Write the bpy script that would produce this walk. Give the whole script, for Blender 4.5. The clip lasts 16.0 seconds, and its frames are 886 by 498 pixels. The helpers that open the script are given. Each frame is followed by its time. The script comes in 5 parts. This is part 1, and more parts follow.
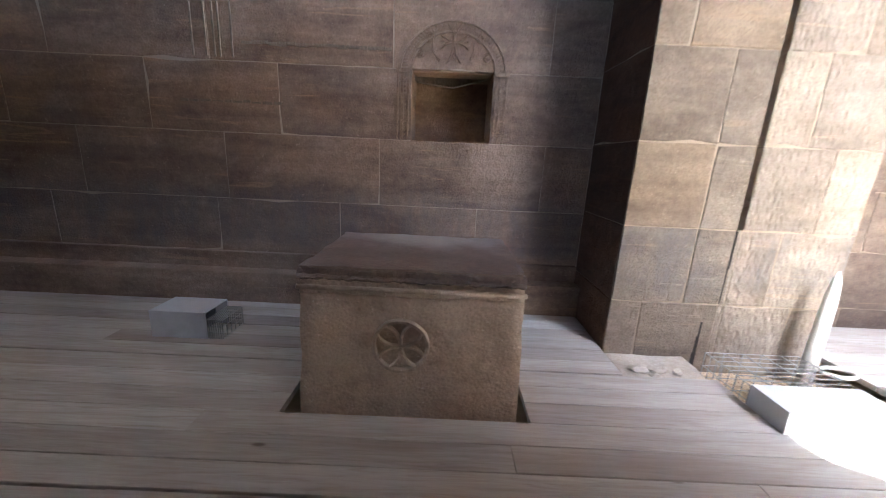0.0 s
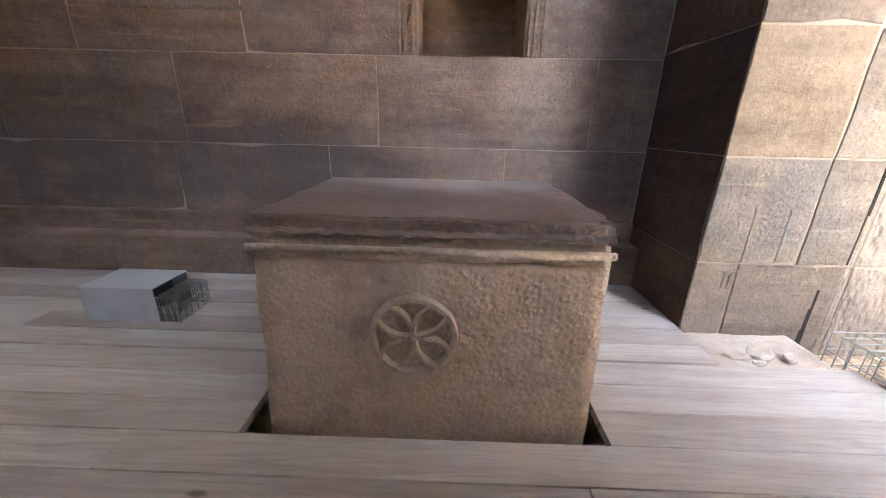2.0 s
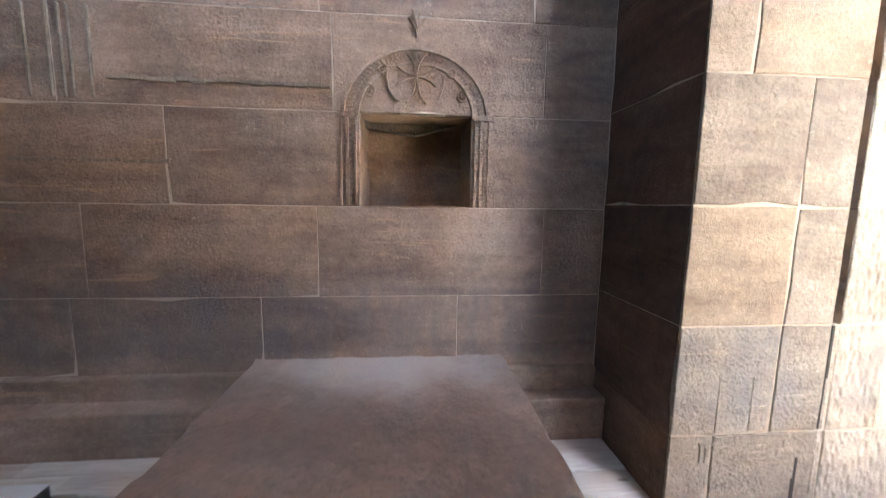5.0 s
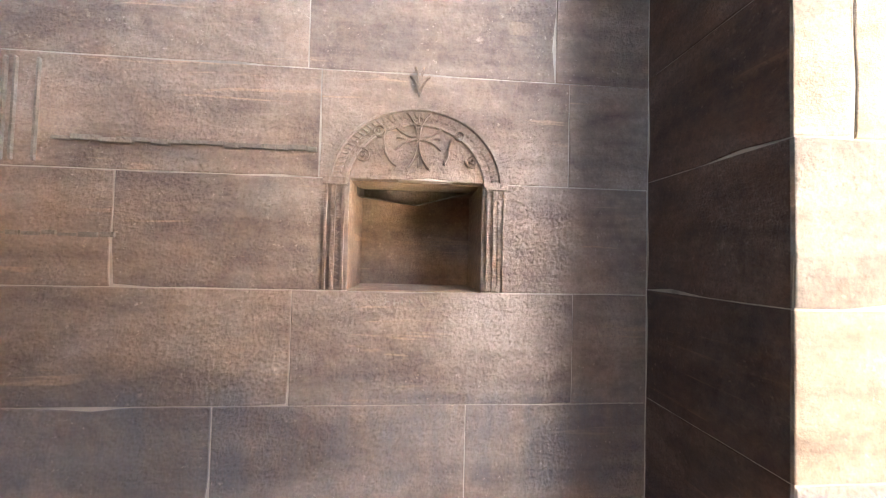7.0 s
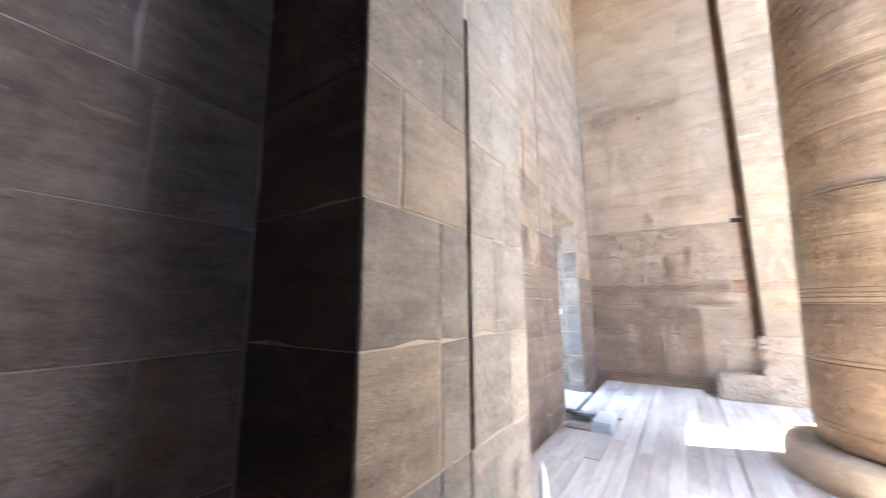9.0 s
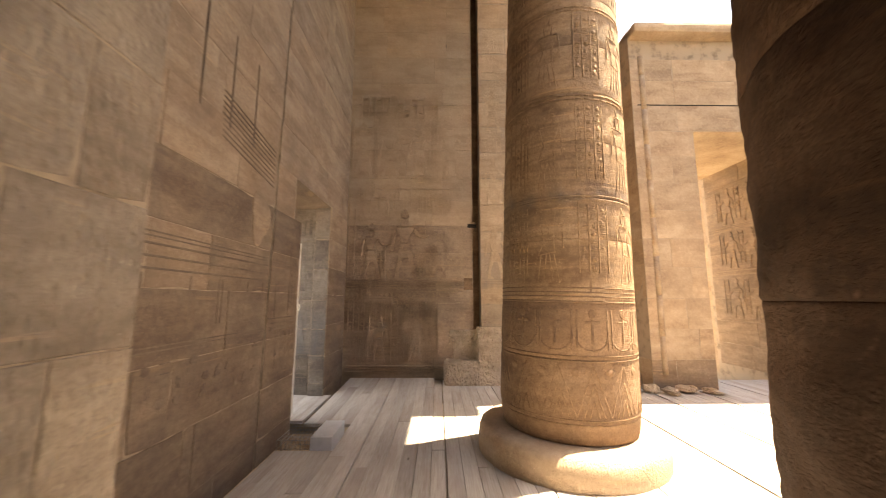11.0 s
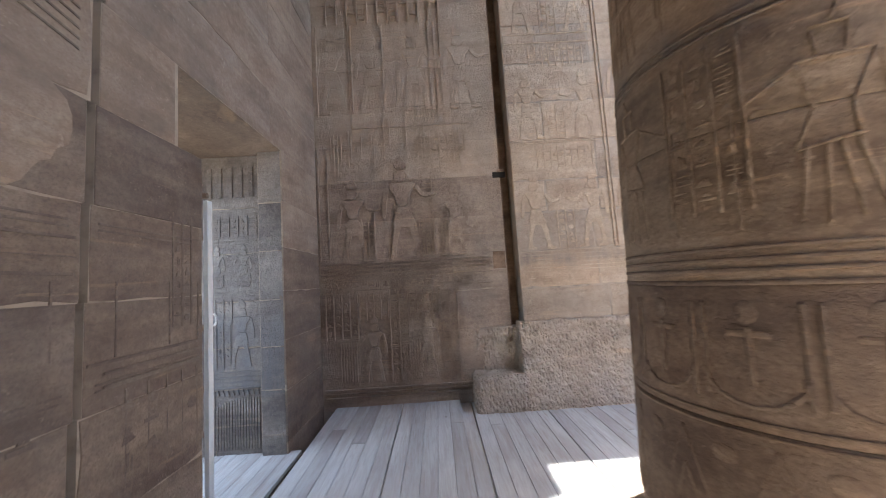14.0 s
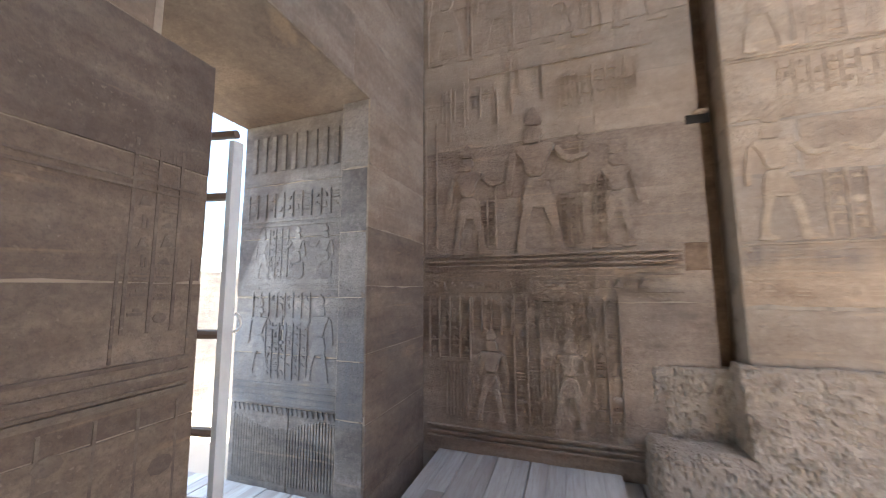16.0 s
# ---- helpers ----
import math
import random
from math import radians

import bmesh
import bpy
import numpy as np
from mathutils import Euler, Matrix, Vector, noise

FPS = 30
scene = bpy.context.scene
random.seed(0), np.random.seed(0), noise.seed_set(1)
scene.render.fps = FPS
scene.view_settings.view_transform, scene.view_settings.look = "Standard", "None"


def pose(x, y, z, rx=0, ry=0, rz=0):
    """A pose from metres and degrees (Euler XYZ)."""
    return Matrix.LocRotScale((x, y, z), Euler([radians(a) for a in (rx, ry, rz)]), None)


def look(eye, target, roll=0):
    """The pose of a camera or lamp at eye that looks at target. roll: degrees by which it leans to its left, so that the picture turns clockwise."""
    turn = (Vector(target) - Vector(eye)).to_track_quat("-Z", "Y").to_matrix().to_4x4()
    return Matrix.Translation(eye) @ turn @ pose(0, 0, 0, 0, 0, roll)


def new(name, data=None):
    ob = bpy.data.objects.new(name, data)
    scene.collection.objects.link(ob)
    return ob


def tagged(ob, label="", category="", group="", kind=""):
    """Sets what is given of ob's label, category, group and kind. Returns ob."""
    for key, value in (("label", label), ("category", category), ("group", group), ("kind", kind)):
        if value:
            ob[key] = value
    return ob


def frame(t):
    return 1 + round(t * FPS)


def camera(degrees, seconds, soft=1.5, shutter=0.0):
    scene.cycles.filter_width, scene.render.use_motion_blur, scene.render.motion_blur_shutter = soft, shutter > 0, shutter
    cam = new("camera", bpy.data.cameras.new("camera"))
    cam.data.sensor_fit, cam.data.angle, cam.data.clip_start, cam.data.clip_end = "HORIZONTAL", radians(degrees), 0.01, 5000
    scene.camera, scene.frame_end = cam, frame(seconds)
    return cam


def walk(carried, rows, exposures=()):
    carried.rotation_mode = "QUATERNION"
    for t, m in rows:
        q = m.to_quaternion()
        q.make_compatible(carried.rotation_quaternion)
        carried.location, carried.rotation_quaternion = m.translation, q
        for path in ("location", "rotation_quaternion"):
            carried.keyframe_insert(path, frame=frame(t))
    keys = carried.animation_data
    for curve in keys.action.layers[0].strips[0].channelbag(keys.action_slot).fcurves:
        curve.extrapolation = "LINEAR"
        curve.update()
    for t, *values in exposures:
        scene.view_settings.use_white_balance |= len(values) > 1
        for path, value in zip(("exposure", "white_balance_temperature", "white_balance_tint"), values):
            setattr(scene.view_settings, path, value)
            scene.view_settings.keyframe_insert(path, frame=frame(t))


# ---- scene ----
cam = camera(102.1, 16.0, soft=1.0, shutter=0.5)
PATH = [
    (0, (0.287, 0.08, 1.194), (0.29, 2.021, 0.713), 2.7),
    (0.5, (0.229, 0.309, 1.154), (0.187, 2.225, 0.581), 2.1),
    (1, (0.216, 0.492, 1.099), (0.158, 2.381, 0.446), 2.6),
    (1.5, (0.211, 0.618, 1.014), (0.174, 2.509, 0.364), 1.8),
    (2, (0.211, 0.654, 0.946), (0.18, 2.546, 0.3), 1.3),
    (2.5, (0.21, 0.655, 0.976), (0.164, 2.561, 0.371), 0.6),
    (3, (0.211, 0.657, 1.07), (0.196, 2.577, 0.509), 0.9),
    (3.5, (0.232, 0.694, 1.169), (0.244, 2.636, 0.691), 0.5),
    (4, (0.266, 0.776, 1.221), (0.302, 2.735, 0.819), 0.4),
    (4.5, (0.301, 0.849, 1.279), (0.401, 2.813, 0.917), 1.6),
    (5, (0.283, 0.936, 1.347), (0.456, 2.914, 1.103), 0.8),
    (7.5, (0.321, 1.409, 1.517), (0.477, 3.398, 1.666), 1.5),
    (8, (0.387, 1.461, 1.543), (1.038, 3.333, 1.814), -0.5),
    (8.5, (0.457, 1.477, 1.521), (1.728, 2.985, 1.856), 0.1),
    (9, (0.589, 1.434, 1.502), (2.235, 2.523, 1.822), -0.3),
    (9.5, (0.787, 1.353, 1.533), (2.624, 2.067, 1.869), 0.0),
    (10, (0.966, 1.257, 1.53), (2.893, 1.673, 1.865), 0.9),
    (12.5, (2.692, 1.172, 1.573), (4.661, 0.876, 1.766), -2.2),
    (13, (3.085, 1.228, 1.59), (5.07, 1.186, 1.837), -1.0),
    (13.5, (3.454, 1.348, 1.579), (5.444, 1.276, 1.773), -1.4),
    (14, (3.815, 1.446, 1.597), (5.807, 1.404, 1.772), -3.7),
    (14.5, (4.179, 1.504, 1.6), (6.159, 1.669, 1.832), -1.7),
    (15, (4.527, 1.565, 1.579), (6.506, 1.802, 1.734), -2.5),
    (15.5, (4.855, 1.6, 1.581), (6.808, 1.965, 1.807), -2.2),
    (16, (5.185, 1.598, 1.573), (7.062, 2.253, 1.795), -0.3),
]
EXPOSURES = [(0, 5.35, 5700, 3), (1, 5.55, 5800, 3), (2, 6.05, 5800, 3), (3, 6.1, 5800, 3), (5, 6.1, 5800, 2), (7.5, 7.05, 6100, 2), (8.0, 6.4, 6000, 2), (8.5, 5.55, 5600, 1), (9.0, 4.9, 5400, 1), (10.0, 3.85, 5400, 3), (12.3, 2.65, 14500, 20), (12.6, 2.65, 14000, 20), (13.0, 2.45, 8800, 11), (13.4, 2.6, 6900, 7), (14.0, 3.05, 5500, 4), (14.5, 3.3, 5400, 4), (15, 3.3, 5400, 3), (16, 3.3, 5750, 3)]
walk(cam, [(t, look(eye, target, roll)) for t, eye, target, roll in PATH], EXPOSURES)

# ---- world and sun ----
SUN_WAY = Vector((0.29, -0.957, 3.3)).normalized()      # towards the sun
world = bpy.data.worlds.new("world")
scene.world = world
world.use_nodes = True
wn = world.node_tree.nodes
sky = wn.new("ShaderNodeTexSky")
sky.sky_type, sky.sun_disc = "NISHITA", False
sky.sun_elevation = math.asin(SUN_WAY.z)
sky.sun_rotation = math.atan2(SUN_WAY.x, SUN_WAY.y)
sky.dust_density = 2.0
world.node_tree.links.new(sky.outputs[0], wn["Background"].inputs[0])
wn["Background"].inputs[1].default_value = 0.12
sun_data = bpy.data.lights.new("sun", "SUN")
sun_data.energy, sun_data.angle, sun_data.color = 5.0, radians(0.53), (1.0, 0.93, 0.82)
door_sky = bpy.data.lights.new("door_sky", "AREA")       # open sky beyond the side doorway
door_sky.shape, door_sky.size, door_sky.size_y = "RECTANGLE", 1.3, 2.5
door_sky.energy, door_sky.color = 4.5, (0.84, 0.92, 1.0)
new("door_sky", door_sky).matrix_world = look((6.92, 4.5, 1.4), (6.92, 2.4, 0.3))
sun = new("sun", sun_data)
sun.matrix_world = look((0, 0, 20), Vector((0, 0, 20)) - SUN_WAY)


# ---- materials ----
class Nodes:
    """A small builder of node materials."""

    def __init__(self, name):
        self.mat = bpy.data.materials.new(name)
        self.mat.use_nodes = True
        self.t = self.mat.node_tree
        self.bsdf = self.t.nodes["Principled BSDF"]

    def n(self, kind, **values):
        node = self.t.nodes.new("ShaderNode" + kind)
        for key, value in values.items():
            if key in ("operation", "blend_type", "data_type", "feature", "noise_dimensions", "bands_direction", "wave_type", "distance"):
                if key == "operation":
                    node.operation = value
                elif key == "blend_type":
                    node.blend_type = value
                elif key == "data_type":
                    node.data_type = value
                elif key == "feature":
                    node.feature = value
                elif key == "wave_type":
                    node.wave_type = value
                elif key == "bands_direction":
                    node.bands_direction = value
        return node

    def link(self, a, b):
        if isinstance(a, bpy.types.NodeSocket):
            self.t.links.new(a, b)
        else:
            b.default_value = a

    def coords(self, scale=(1, 1, 1), shift=0.0):
        """World position, shifted piece by piece at random, and scaled."""
        geo = self.n("NewGeometry")
        vec = geo.outputs["Position"]
        if shift:
            info = self.n("ObjectInfo")
            mul = self.math("MULTIPLY", info.outputs["Random"], shift)
            comb = self.n("CombineXYZ")
            for i in range(3):
                self.link(mul, comb.inputs[i])
            add = self.n("VectorMath", operation="ADD")
            self.link(vec, add.inputs[0])
            self.link(comb.outputs[0], add.inputs[1])
            vec = add.outputs[0]
        mp = self.n("VectorMath", operation="MULTIPLY")
        self.link(vec, mp.inputs[0])
        mp.inputs[1].default_value = scale
        return mp.outputs[0]

    def math(self, op, a, b=0.0, clamp=False):
        m = self.n("Math", operation=op)
        m.use_clamp = clamp
        self.link(a, m.inputs[0])
        self.link(b, m.inputs[1])
        return m.outputs[0]

    def noise(self, vec, scale, detail=4.0, rough=0.55, warp=0.0):
        t = self.n("TexNoise")
        self.link(vec, t.inputs["Vector"])
        t.inputs["Scale"].default_value = scale
        t.inputs["Detail"].default_value = detail
        t.inputs["Roughness"].default_value = rough
        t.inputs["Distortion"].default_value = warp
        return t.outputs["Fac"]

    def voronoi(self, vec, scale, feature="F1"):
        t = self.n("TexVoronoi", feature=feature)
        self.link(vec, t.inputs["Vector"])
        t.inputs["Scale"].default_value = scale
        return t.outputs["Distance"]

    def step(self, v, lo, hi):
        m = self.n("MapRange")
        m.interpolation_type = "SMOOTHSTEP"
        self.link(v, m.inputs["Value"])
        m.inputs["From Min"].default_value, m.inputs["From Max"].default_value = lo, hi
        return m.outputs["Result"]

    def ramp(self, v, stops):
        r = self.n("ValToRGB")
        el = r.color_ramp.elements
        while len(el) < len(stops):
            el.new(0.5)
        for e, (p, c) in zip(el, stops):
            e.position, e.color = p, (*c, 1)
        self.link(v, r.inputs[0])
        return r.outputs[0]

    def mix(self, fac, a, b, kind="MIX"):
        m = self.n("Mix", data_type="RGBA", blend_type=kind)
        self.link(fac, m.inputs[0])
        for v, s in ((a, m.inputs[6]), (b, m.inputs[7])):
            if isinstance(v, tuple):
                s.default_value = (*v, 1)
            else:
                self.link(v, s)
        return m.outputs[2]

    def bump(self, height, strength, dist, under=None):
        b = self.n("Bump")
        self.link(height, b.inputs["Height"])
        b.inputs["Strength"].default_value, b.inputs["Distance"].default_value = strength, dist
        if under is not None:
            self.link(under, b.inputs["Normal"])
        return b.outputs[0]

    def done(self, colour, rough, normal=None, metal=0.0, spec=0.3):
        s = self.bsdf.inputs
        if isinstance(colour, tuple):
            s["Base Color"].default_value = (*colour, 1)
        else:
            self.link(colour, s["Base Color"])
        self.link(rough, s["Roughness"])
        s["Metallic"].default_value = metal
        s["Specular IOR Level"].default_value = spec
        if normal is not None:
            self.link(normal, s["Normal"])
        return self.mat


def sandstone(name, light, mid, dark, stain=0.0, pecked=0.0, glyphs=0.0, soot=(0.0, 0.0), cell=0.05, strata=1.0, dull=0.78, vary=0.8, pale_patch=None, grit=0.5, chips=0.4, hewn=False):
    """Bedded Nile sandstone. stain: grey weathering; pecked: chisel pits; glyphs: worn small carving;
    soot: heights between which a grey damp line has stained the stone."""
    def mute(c):
        g = sum(c) / 3
        return tuple((g + (v - g) * 0.85) * 0.9 for v in c)
    light, mid, dark = mute(light), mute(mid), mute(dark)
    k = Nodes(name)
    own = k.coords((1, 1, 1), 13.0)
    world_vec = k.coords()
    cloud = k.noise(k.coords((1, 1, 1.7), 13.0), 1.5, 7, 0.62, 0.4)
    bed = k.noise(k.coords((0.6, 0.6, 6.0), 7.0), 1.5, 4, 0.6, 0.4)
    fine = k.noise(own, 21.0, 5, 0.72)
    grain = k.noise(own, 70.0, 5, 0.75)
    blot = k.noise(own, 3.0, 4, 0.6)
    v = k.math("ADD", k.math("MULTIPLY", cloud, 0.55), k.math("MULTIPLY", fine, 0.3))
    v = k.math("ADD", v, k.math("ADD", k.math("MULTIPLY", bed, 0.25 * strata), 0.125 * (1 - strata)))
    colour = k.ramp(v, [(0.43, dark), (0.55, mid), (0.67, light)])
    vein = k.noise(k.coords((0.5, 0.5, 9.0), 5.0), 1.7, 4, 0.6, 1.0)
    vein = k.math("MULTIPLY", k.step(vein, 0.60, 0.66), k.step(k.noise(own, 2.0, 2, 0.5), 0.45, 0.6))
    colour = k.mix(k.math("MULTIPLY", vein, 0.62 * strata, True), colour, tuple(min(1.0, c * m) for c, m in zip(light, (1.08, 0.98, 0.86))))
    scar = k.math("MULTIPLY", k.step(k.noise(own, 14.0, 4, 0.7), 0.62, 0.7), k.step(blot, 0.42, 0.6))
    colour = k.mix(k.math("MULTIPLY", scar, 0.65), colour, tuple(min(1.0, c * 1.15) for c in light))
    info = k.n("ObjectInfo")
    hue = k.ramp(info.outputs["Random"], [(0.0, (0.76, 0.75, 0.76)), (0.35, (1.0, 0.97, 0.93)), (0.7, (1.04, 0.95, 0.86)), (1.0, (1.12, 1.08, 1.0))])
    colour = k.mix(vary, colour, hue, "MULTIPLY")
    if stain:
        grey = k.math("MULTIPLY", k.step(k.noise(world_vec, 0.9, 5, 0.6, 0.5), 0.5, 0.68), stain)
        colour = k.mix(grey, colour, (0.15, 0.122, 0.103))
    if soot[1]:
        sep = k.n("SeparateXYZ")
        k.link(world_vec, sep.inputs[0])
        z = k.math("ADD", sep.outputs[2], k.math("MULTIPLY", k.math("SUBTRACT", k.noise(world_vec, 2.2, 5, 0.7), 0.5), 0.35))
        band = k.math("MULTIPLY", k.step(z, soot[0] - 0.05, soot[0] + 0.08), k.step(z, soot[1] + 0.14, soot[1] - 0.06))
        streak = k.noise(k.coords((5, 5, 1.2)), 1.0, 6, 0.7)
        band = k.math("MULTIPLY", band, k.step(streak, 0.25, 0.75))
        colour = k.mix(k.math("MULTIPLY", band, 0.72), colour, (0.13, 0.128, 0.135))
    colour = k.mix(k.math("MULTIPLY", k.step(grain, 0.45, 0.66), grit), colour, dark)
    speck = k.math("MULTIPLY", k.step(k.noise(own, 52.0, 3, 0.6), 0.63, 0.70), k.step(k.noise(own, 4.5, 3, 0.6), 0.4, 0.62))
    colour = k.mix(k.math("MULTIPLY", speck, chips), colour, tuple(min(0.8, c * 1.35) for c in light))
    # pale patch mixed into the colour round a given point, uneven at its rim
    if pale_patch:
        x, y, reach = pale_patch
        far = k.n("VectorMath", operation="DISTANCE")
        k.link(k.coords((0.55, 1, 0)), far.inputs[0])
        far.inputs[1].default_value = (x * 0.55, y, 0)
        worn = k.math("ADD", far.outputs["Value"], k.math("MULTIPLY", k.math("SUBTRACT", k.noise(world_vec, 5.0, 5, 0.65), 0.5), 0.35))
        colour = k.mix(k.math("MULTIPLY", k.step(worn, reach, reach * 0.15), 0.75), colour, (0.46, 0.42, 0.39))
    normal = k.bump(grain, 0.75, 0.010)
    normal = k.bump(fine, 0.45, 0.012, normal)
    pit = k.voronoi(own, 42.0)
    normal = k.bump(k.math("MULTIPLY", k.step(pit, 0.32, 0.05), k.step(blot, 0.45, 0.6)), -0.5, 0.006, normal)
    if pecked:
        peck = k.voronoi(k.coords((1.0, 1.0, 0.5 if hewn else 1.0), 3.0), 30.0 if hewn else 44.0)
        peck2 = k.noise(own, 24.0 if hewn else 34.0, 4, 0.65, 1.5 if hewn else 0.6)
        normal = k.bump(k.math("ADD", k.step(peck, 0.1, 0.6), k.math("MULTIPLY", peck2, 0.8)), pecked, 0.045, normal)
    if glyphs:
        tall = k.coords((1.0, 1.0, 0.62), 0.0)
        marks = k.voronoi(tall, 1.0 / cell, "DISTANCE_TO_EDGE")
        small = k.noise(world_vec, 38.0, 2, 0.6, 2.2)
        worn = k.step(k.noise(world_vec, 1.3, 3, 0.6), 0.36, 0.58)
        h = k.math("MULTIPLY", k.math("ADD", k.step(marks, 0.04, 0.16), k.step(small, 0.44, 0.56)), worn)
        normal = k.bump(h, glyphs, 0.012, normal)
    return k.done(colour, k.math("ADD", dull, k.math("MULTIPLY", fine, 0.2)), normal, spec=0.2 if dull > 0.6 else 0.45)


def timber(name, pale, brown):
    """Sun-bleached deck boards, grain along x."""
    k = Nodes(name)
    vec = k.coords((0.9, 14.0, 3.0), 31.0)
    wide = k.coords((0.5, 3.0, 1.0), 17.0)
    rings = k.noise(vec, 2.4, 5, 0.6, 1.6)
    fibre = k.noise(k.coords((3.0, 90.0, 20.0), 9.0), 3.0, 3, 0.7)
    blot = k.noise(wide, 1.3, 4, 0.6)
    colour = k.ramp(k.math("ADD", k.math("MULTIPLY", rings, 0.7), k.math("MULTIPLY", fibre, 0.3)), [(0.25, brown), (0.56, pale), (0.8, tuple(min(1, c * 1.12) for c in pale))])
    colour = k.mix(k.math("MULTIPLY", k.step(blot, 0.44, 0.66), 0.6), colour, brown)
    knot = k.voronoi(k.coords((0.55, 1.6, 1.0), 23.0), 2.4)
    colour = k.mix(k.math("MULTIPLY", k.step(knot, 0.055, 0.02), 0.75), colour, (0.09, 0.06, 0.045))
    info = k.n("ObjectInfo")
    tone = k.ramp(info.outputs["Random"], [(0.0, (0.78, 0.75, 0.74)), (0.5, (1.0, 0.98, 0.97)), (1.0, (1.08, 1.07, 1.07))])
    colour = k.mix(0.9, colour, tone, "MULTIPLY")
    # pale dust lying in patches over the boards
    pale_patch = k.noise(k.coords(), 0.8, 4, 0.6)
    colour = k.mix(k.math("MULTIPLY", k.step(pale_patch, 0.45, 0.7), 0.35), colour, (0.5, 0.47, 0.44))
    normal = k.bump(fibre, 0.3, 0.003)
    normal = k.bump(rings, 0.35, 0.006, normal)
    return k.done(colour, k.math("ADD", 0.55, k.math("MULTIPLY", blot, 0.3)), normal, spec=0.3)


def plain(name, colour, rough=0.6, metal=0.0, grime=0.3, scale=6.0):
    k = Nodes(name)
    a = k.noise(k.coords((1, 1, 1), 5.0), scale, 5, 0.6)
    b = k.noise(k.coords((1, 1, 1), 5.0), scale * 12, 3, 0.6)
    c = k.mix(k.math("MULTIPLY", k.step(a, 0.45, 0.75), grime), colour, tuple(x * 0.45 for x in colour))
    return k.done(c, k.math("ADD", rough - 0.1, k.math("MULTIPLY", a, 0.2)), k.bump(b, 0.15, 0.002), metal, 0.4)


BROWN = ((0.58, 0.43, 0.32), (0.41, 0.29, 0.215), (0.25, 0.175, 0.135))
OCHRE = ((0.56, 0.42, 0.28), (0.44, 0.31, 0.195), (0.31, 0.205, 0.13))
M_NICHE = sandstone("brown_sandstone_sooted", (0.40, 0.285, 0.205), (0.285, 0.195, 0.138), (0.175, 0.115, 0.085), stain=0.45, pecked=0.13, soot=(0.42, 0.86), strata=1.3, vary=0.4, grit=0.38, chips=0.55)
M_PIER = sandstone("pale_sandstone", (0.345, 0.275, 0.205), (0.245, 0.19, 0.138), (0.15, 0.112, 0.08), stain=0.35, pecked=0.14, soot=(0.4, 0.82), vary=0.35)
M_PIERWARM = sandstone("warm_pale_sandstone", (0.37, 0.275, 0.185), (0.27, 0.195, 0.127), (0.165, 0.115, 0.075), stain=0.15, vary=0.2)
# lighter than the pier's stone: strong light on the footing put into colour
M_PALE = sandstone("overlit_pale_sandstone", (0.60, 0.53, 0.45), (0.50, 0.43, 0.36), (0.36, 0.30, 0.25), vary=0.3)
M_PECK = sandstone("pecked_sandstone", (0.41, 0.335, 0.26), (0.32, 0.255, 0.195), (0.22, 0.17, 0.125), stain=0.2, pecked=0.34, hewn=True, soot=(0.45, 0.8), vary=0.35)
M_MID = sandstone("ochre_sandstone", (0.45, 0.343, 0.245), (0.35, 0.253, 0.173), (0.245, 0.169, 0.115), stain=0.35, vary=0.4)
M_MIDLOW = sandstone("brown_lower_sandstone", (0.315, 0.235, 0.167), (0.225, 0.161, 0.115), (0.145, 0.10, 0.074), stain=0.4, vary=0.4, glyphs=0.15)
M_EASTLOW = sandstone("dark_carved_sandstone", (0.52, 0.39, 0.277), (0.40, 0.292, 0.206), (0.265, 0.186, 0.133), stain=0.5, vary=0.35, glyphs=0.55, cell=0.04)
M_EAST = sandstone("carved_sandstone", (0.57, 0.435, 0.305), (0.50, 0.37, 0.255), (0.40, 0.29, 0.195), stain=0.15, vary=0.35, glyphs=0.4)
M_PIL = sandstone("honey_sandstone", (0.60, 0.46, 0.32), (0.50, 0.37, 0.25), (0.37, 0.26, 0.17), stain=0.1, glyphs=0.5, soot=(1.72, 1.84))
M_ROUGH = sandstone("rough_hewn_sandstone", (0.72, 0.58, 0.43), (0.62, 0.48, 0.345), (0.42, 0.31, 0.215), stain=0.05, pecked=0.9, hewn=True)
M_GATE = sandstone("golden_sandstone", *OCHRE, stain=0.12, vary=0.35, grit=0.25, strata=0.7)
M_GATELOW = sandstone("brown_foot_sandstone", (0.42, 0.30, 0.20), (0.31, 0.215, 0.14), (0.21, 0.14, 0.09), stain=0.3, vary=0.35, grit=0.3)
M_COL = sandstone("column_sandstone", (0.50, 0.34, 0.20), (0.36, 0.235, 0.13), (0.21, 0.13, 0.073), stain=0.2, glyphs=0.22, cell=0.09, soot=(2.47, 2.55), strata=1.8, vary=0.25)
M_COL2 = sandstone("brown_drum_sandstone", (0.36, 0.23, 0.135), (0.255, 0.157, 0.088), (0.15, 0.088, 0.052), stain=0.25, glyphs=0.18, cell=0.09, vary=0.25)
# dark column stone; also puts the shade of the pier's west face into colour
M_DARKCOL_SHADE = sandstone("weathered_column_shade_sandstone", (0.20, 0.12, 0.078), (0.125, 0.072, 0.046), (0.07, 0.04, 0.028), stain=0.2, glyphs=0.5, cell=0.14)
M_PASS = sandstone("grey_weathered_sandstone", (0.34, 0.285, 0.245), (0.235, 0.192, 0.163), (0.13, 0.105, 0.092), stain=0.55, vary=0.4, glyphs=0.3, cell=0.045, soot=(0.55, 1.3))
M_LINING = sandstone("warm_niche_sandstone", (0.44, 0.30, 0.19), (0.32, 0.205, 0.125), (0.18, 0.11, 0.07), stain=0.1)
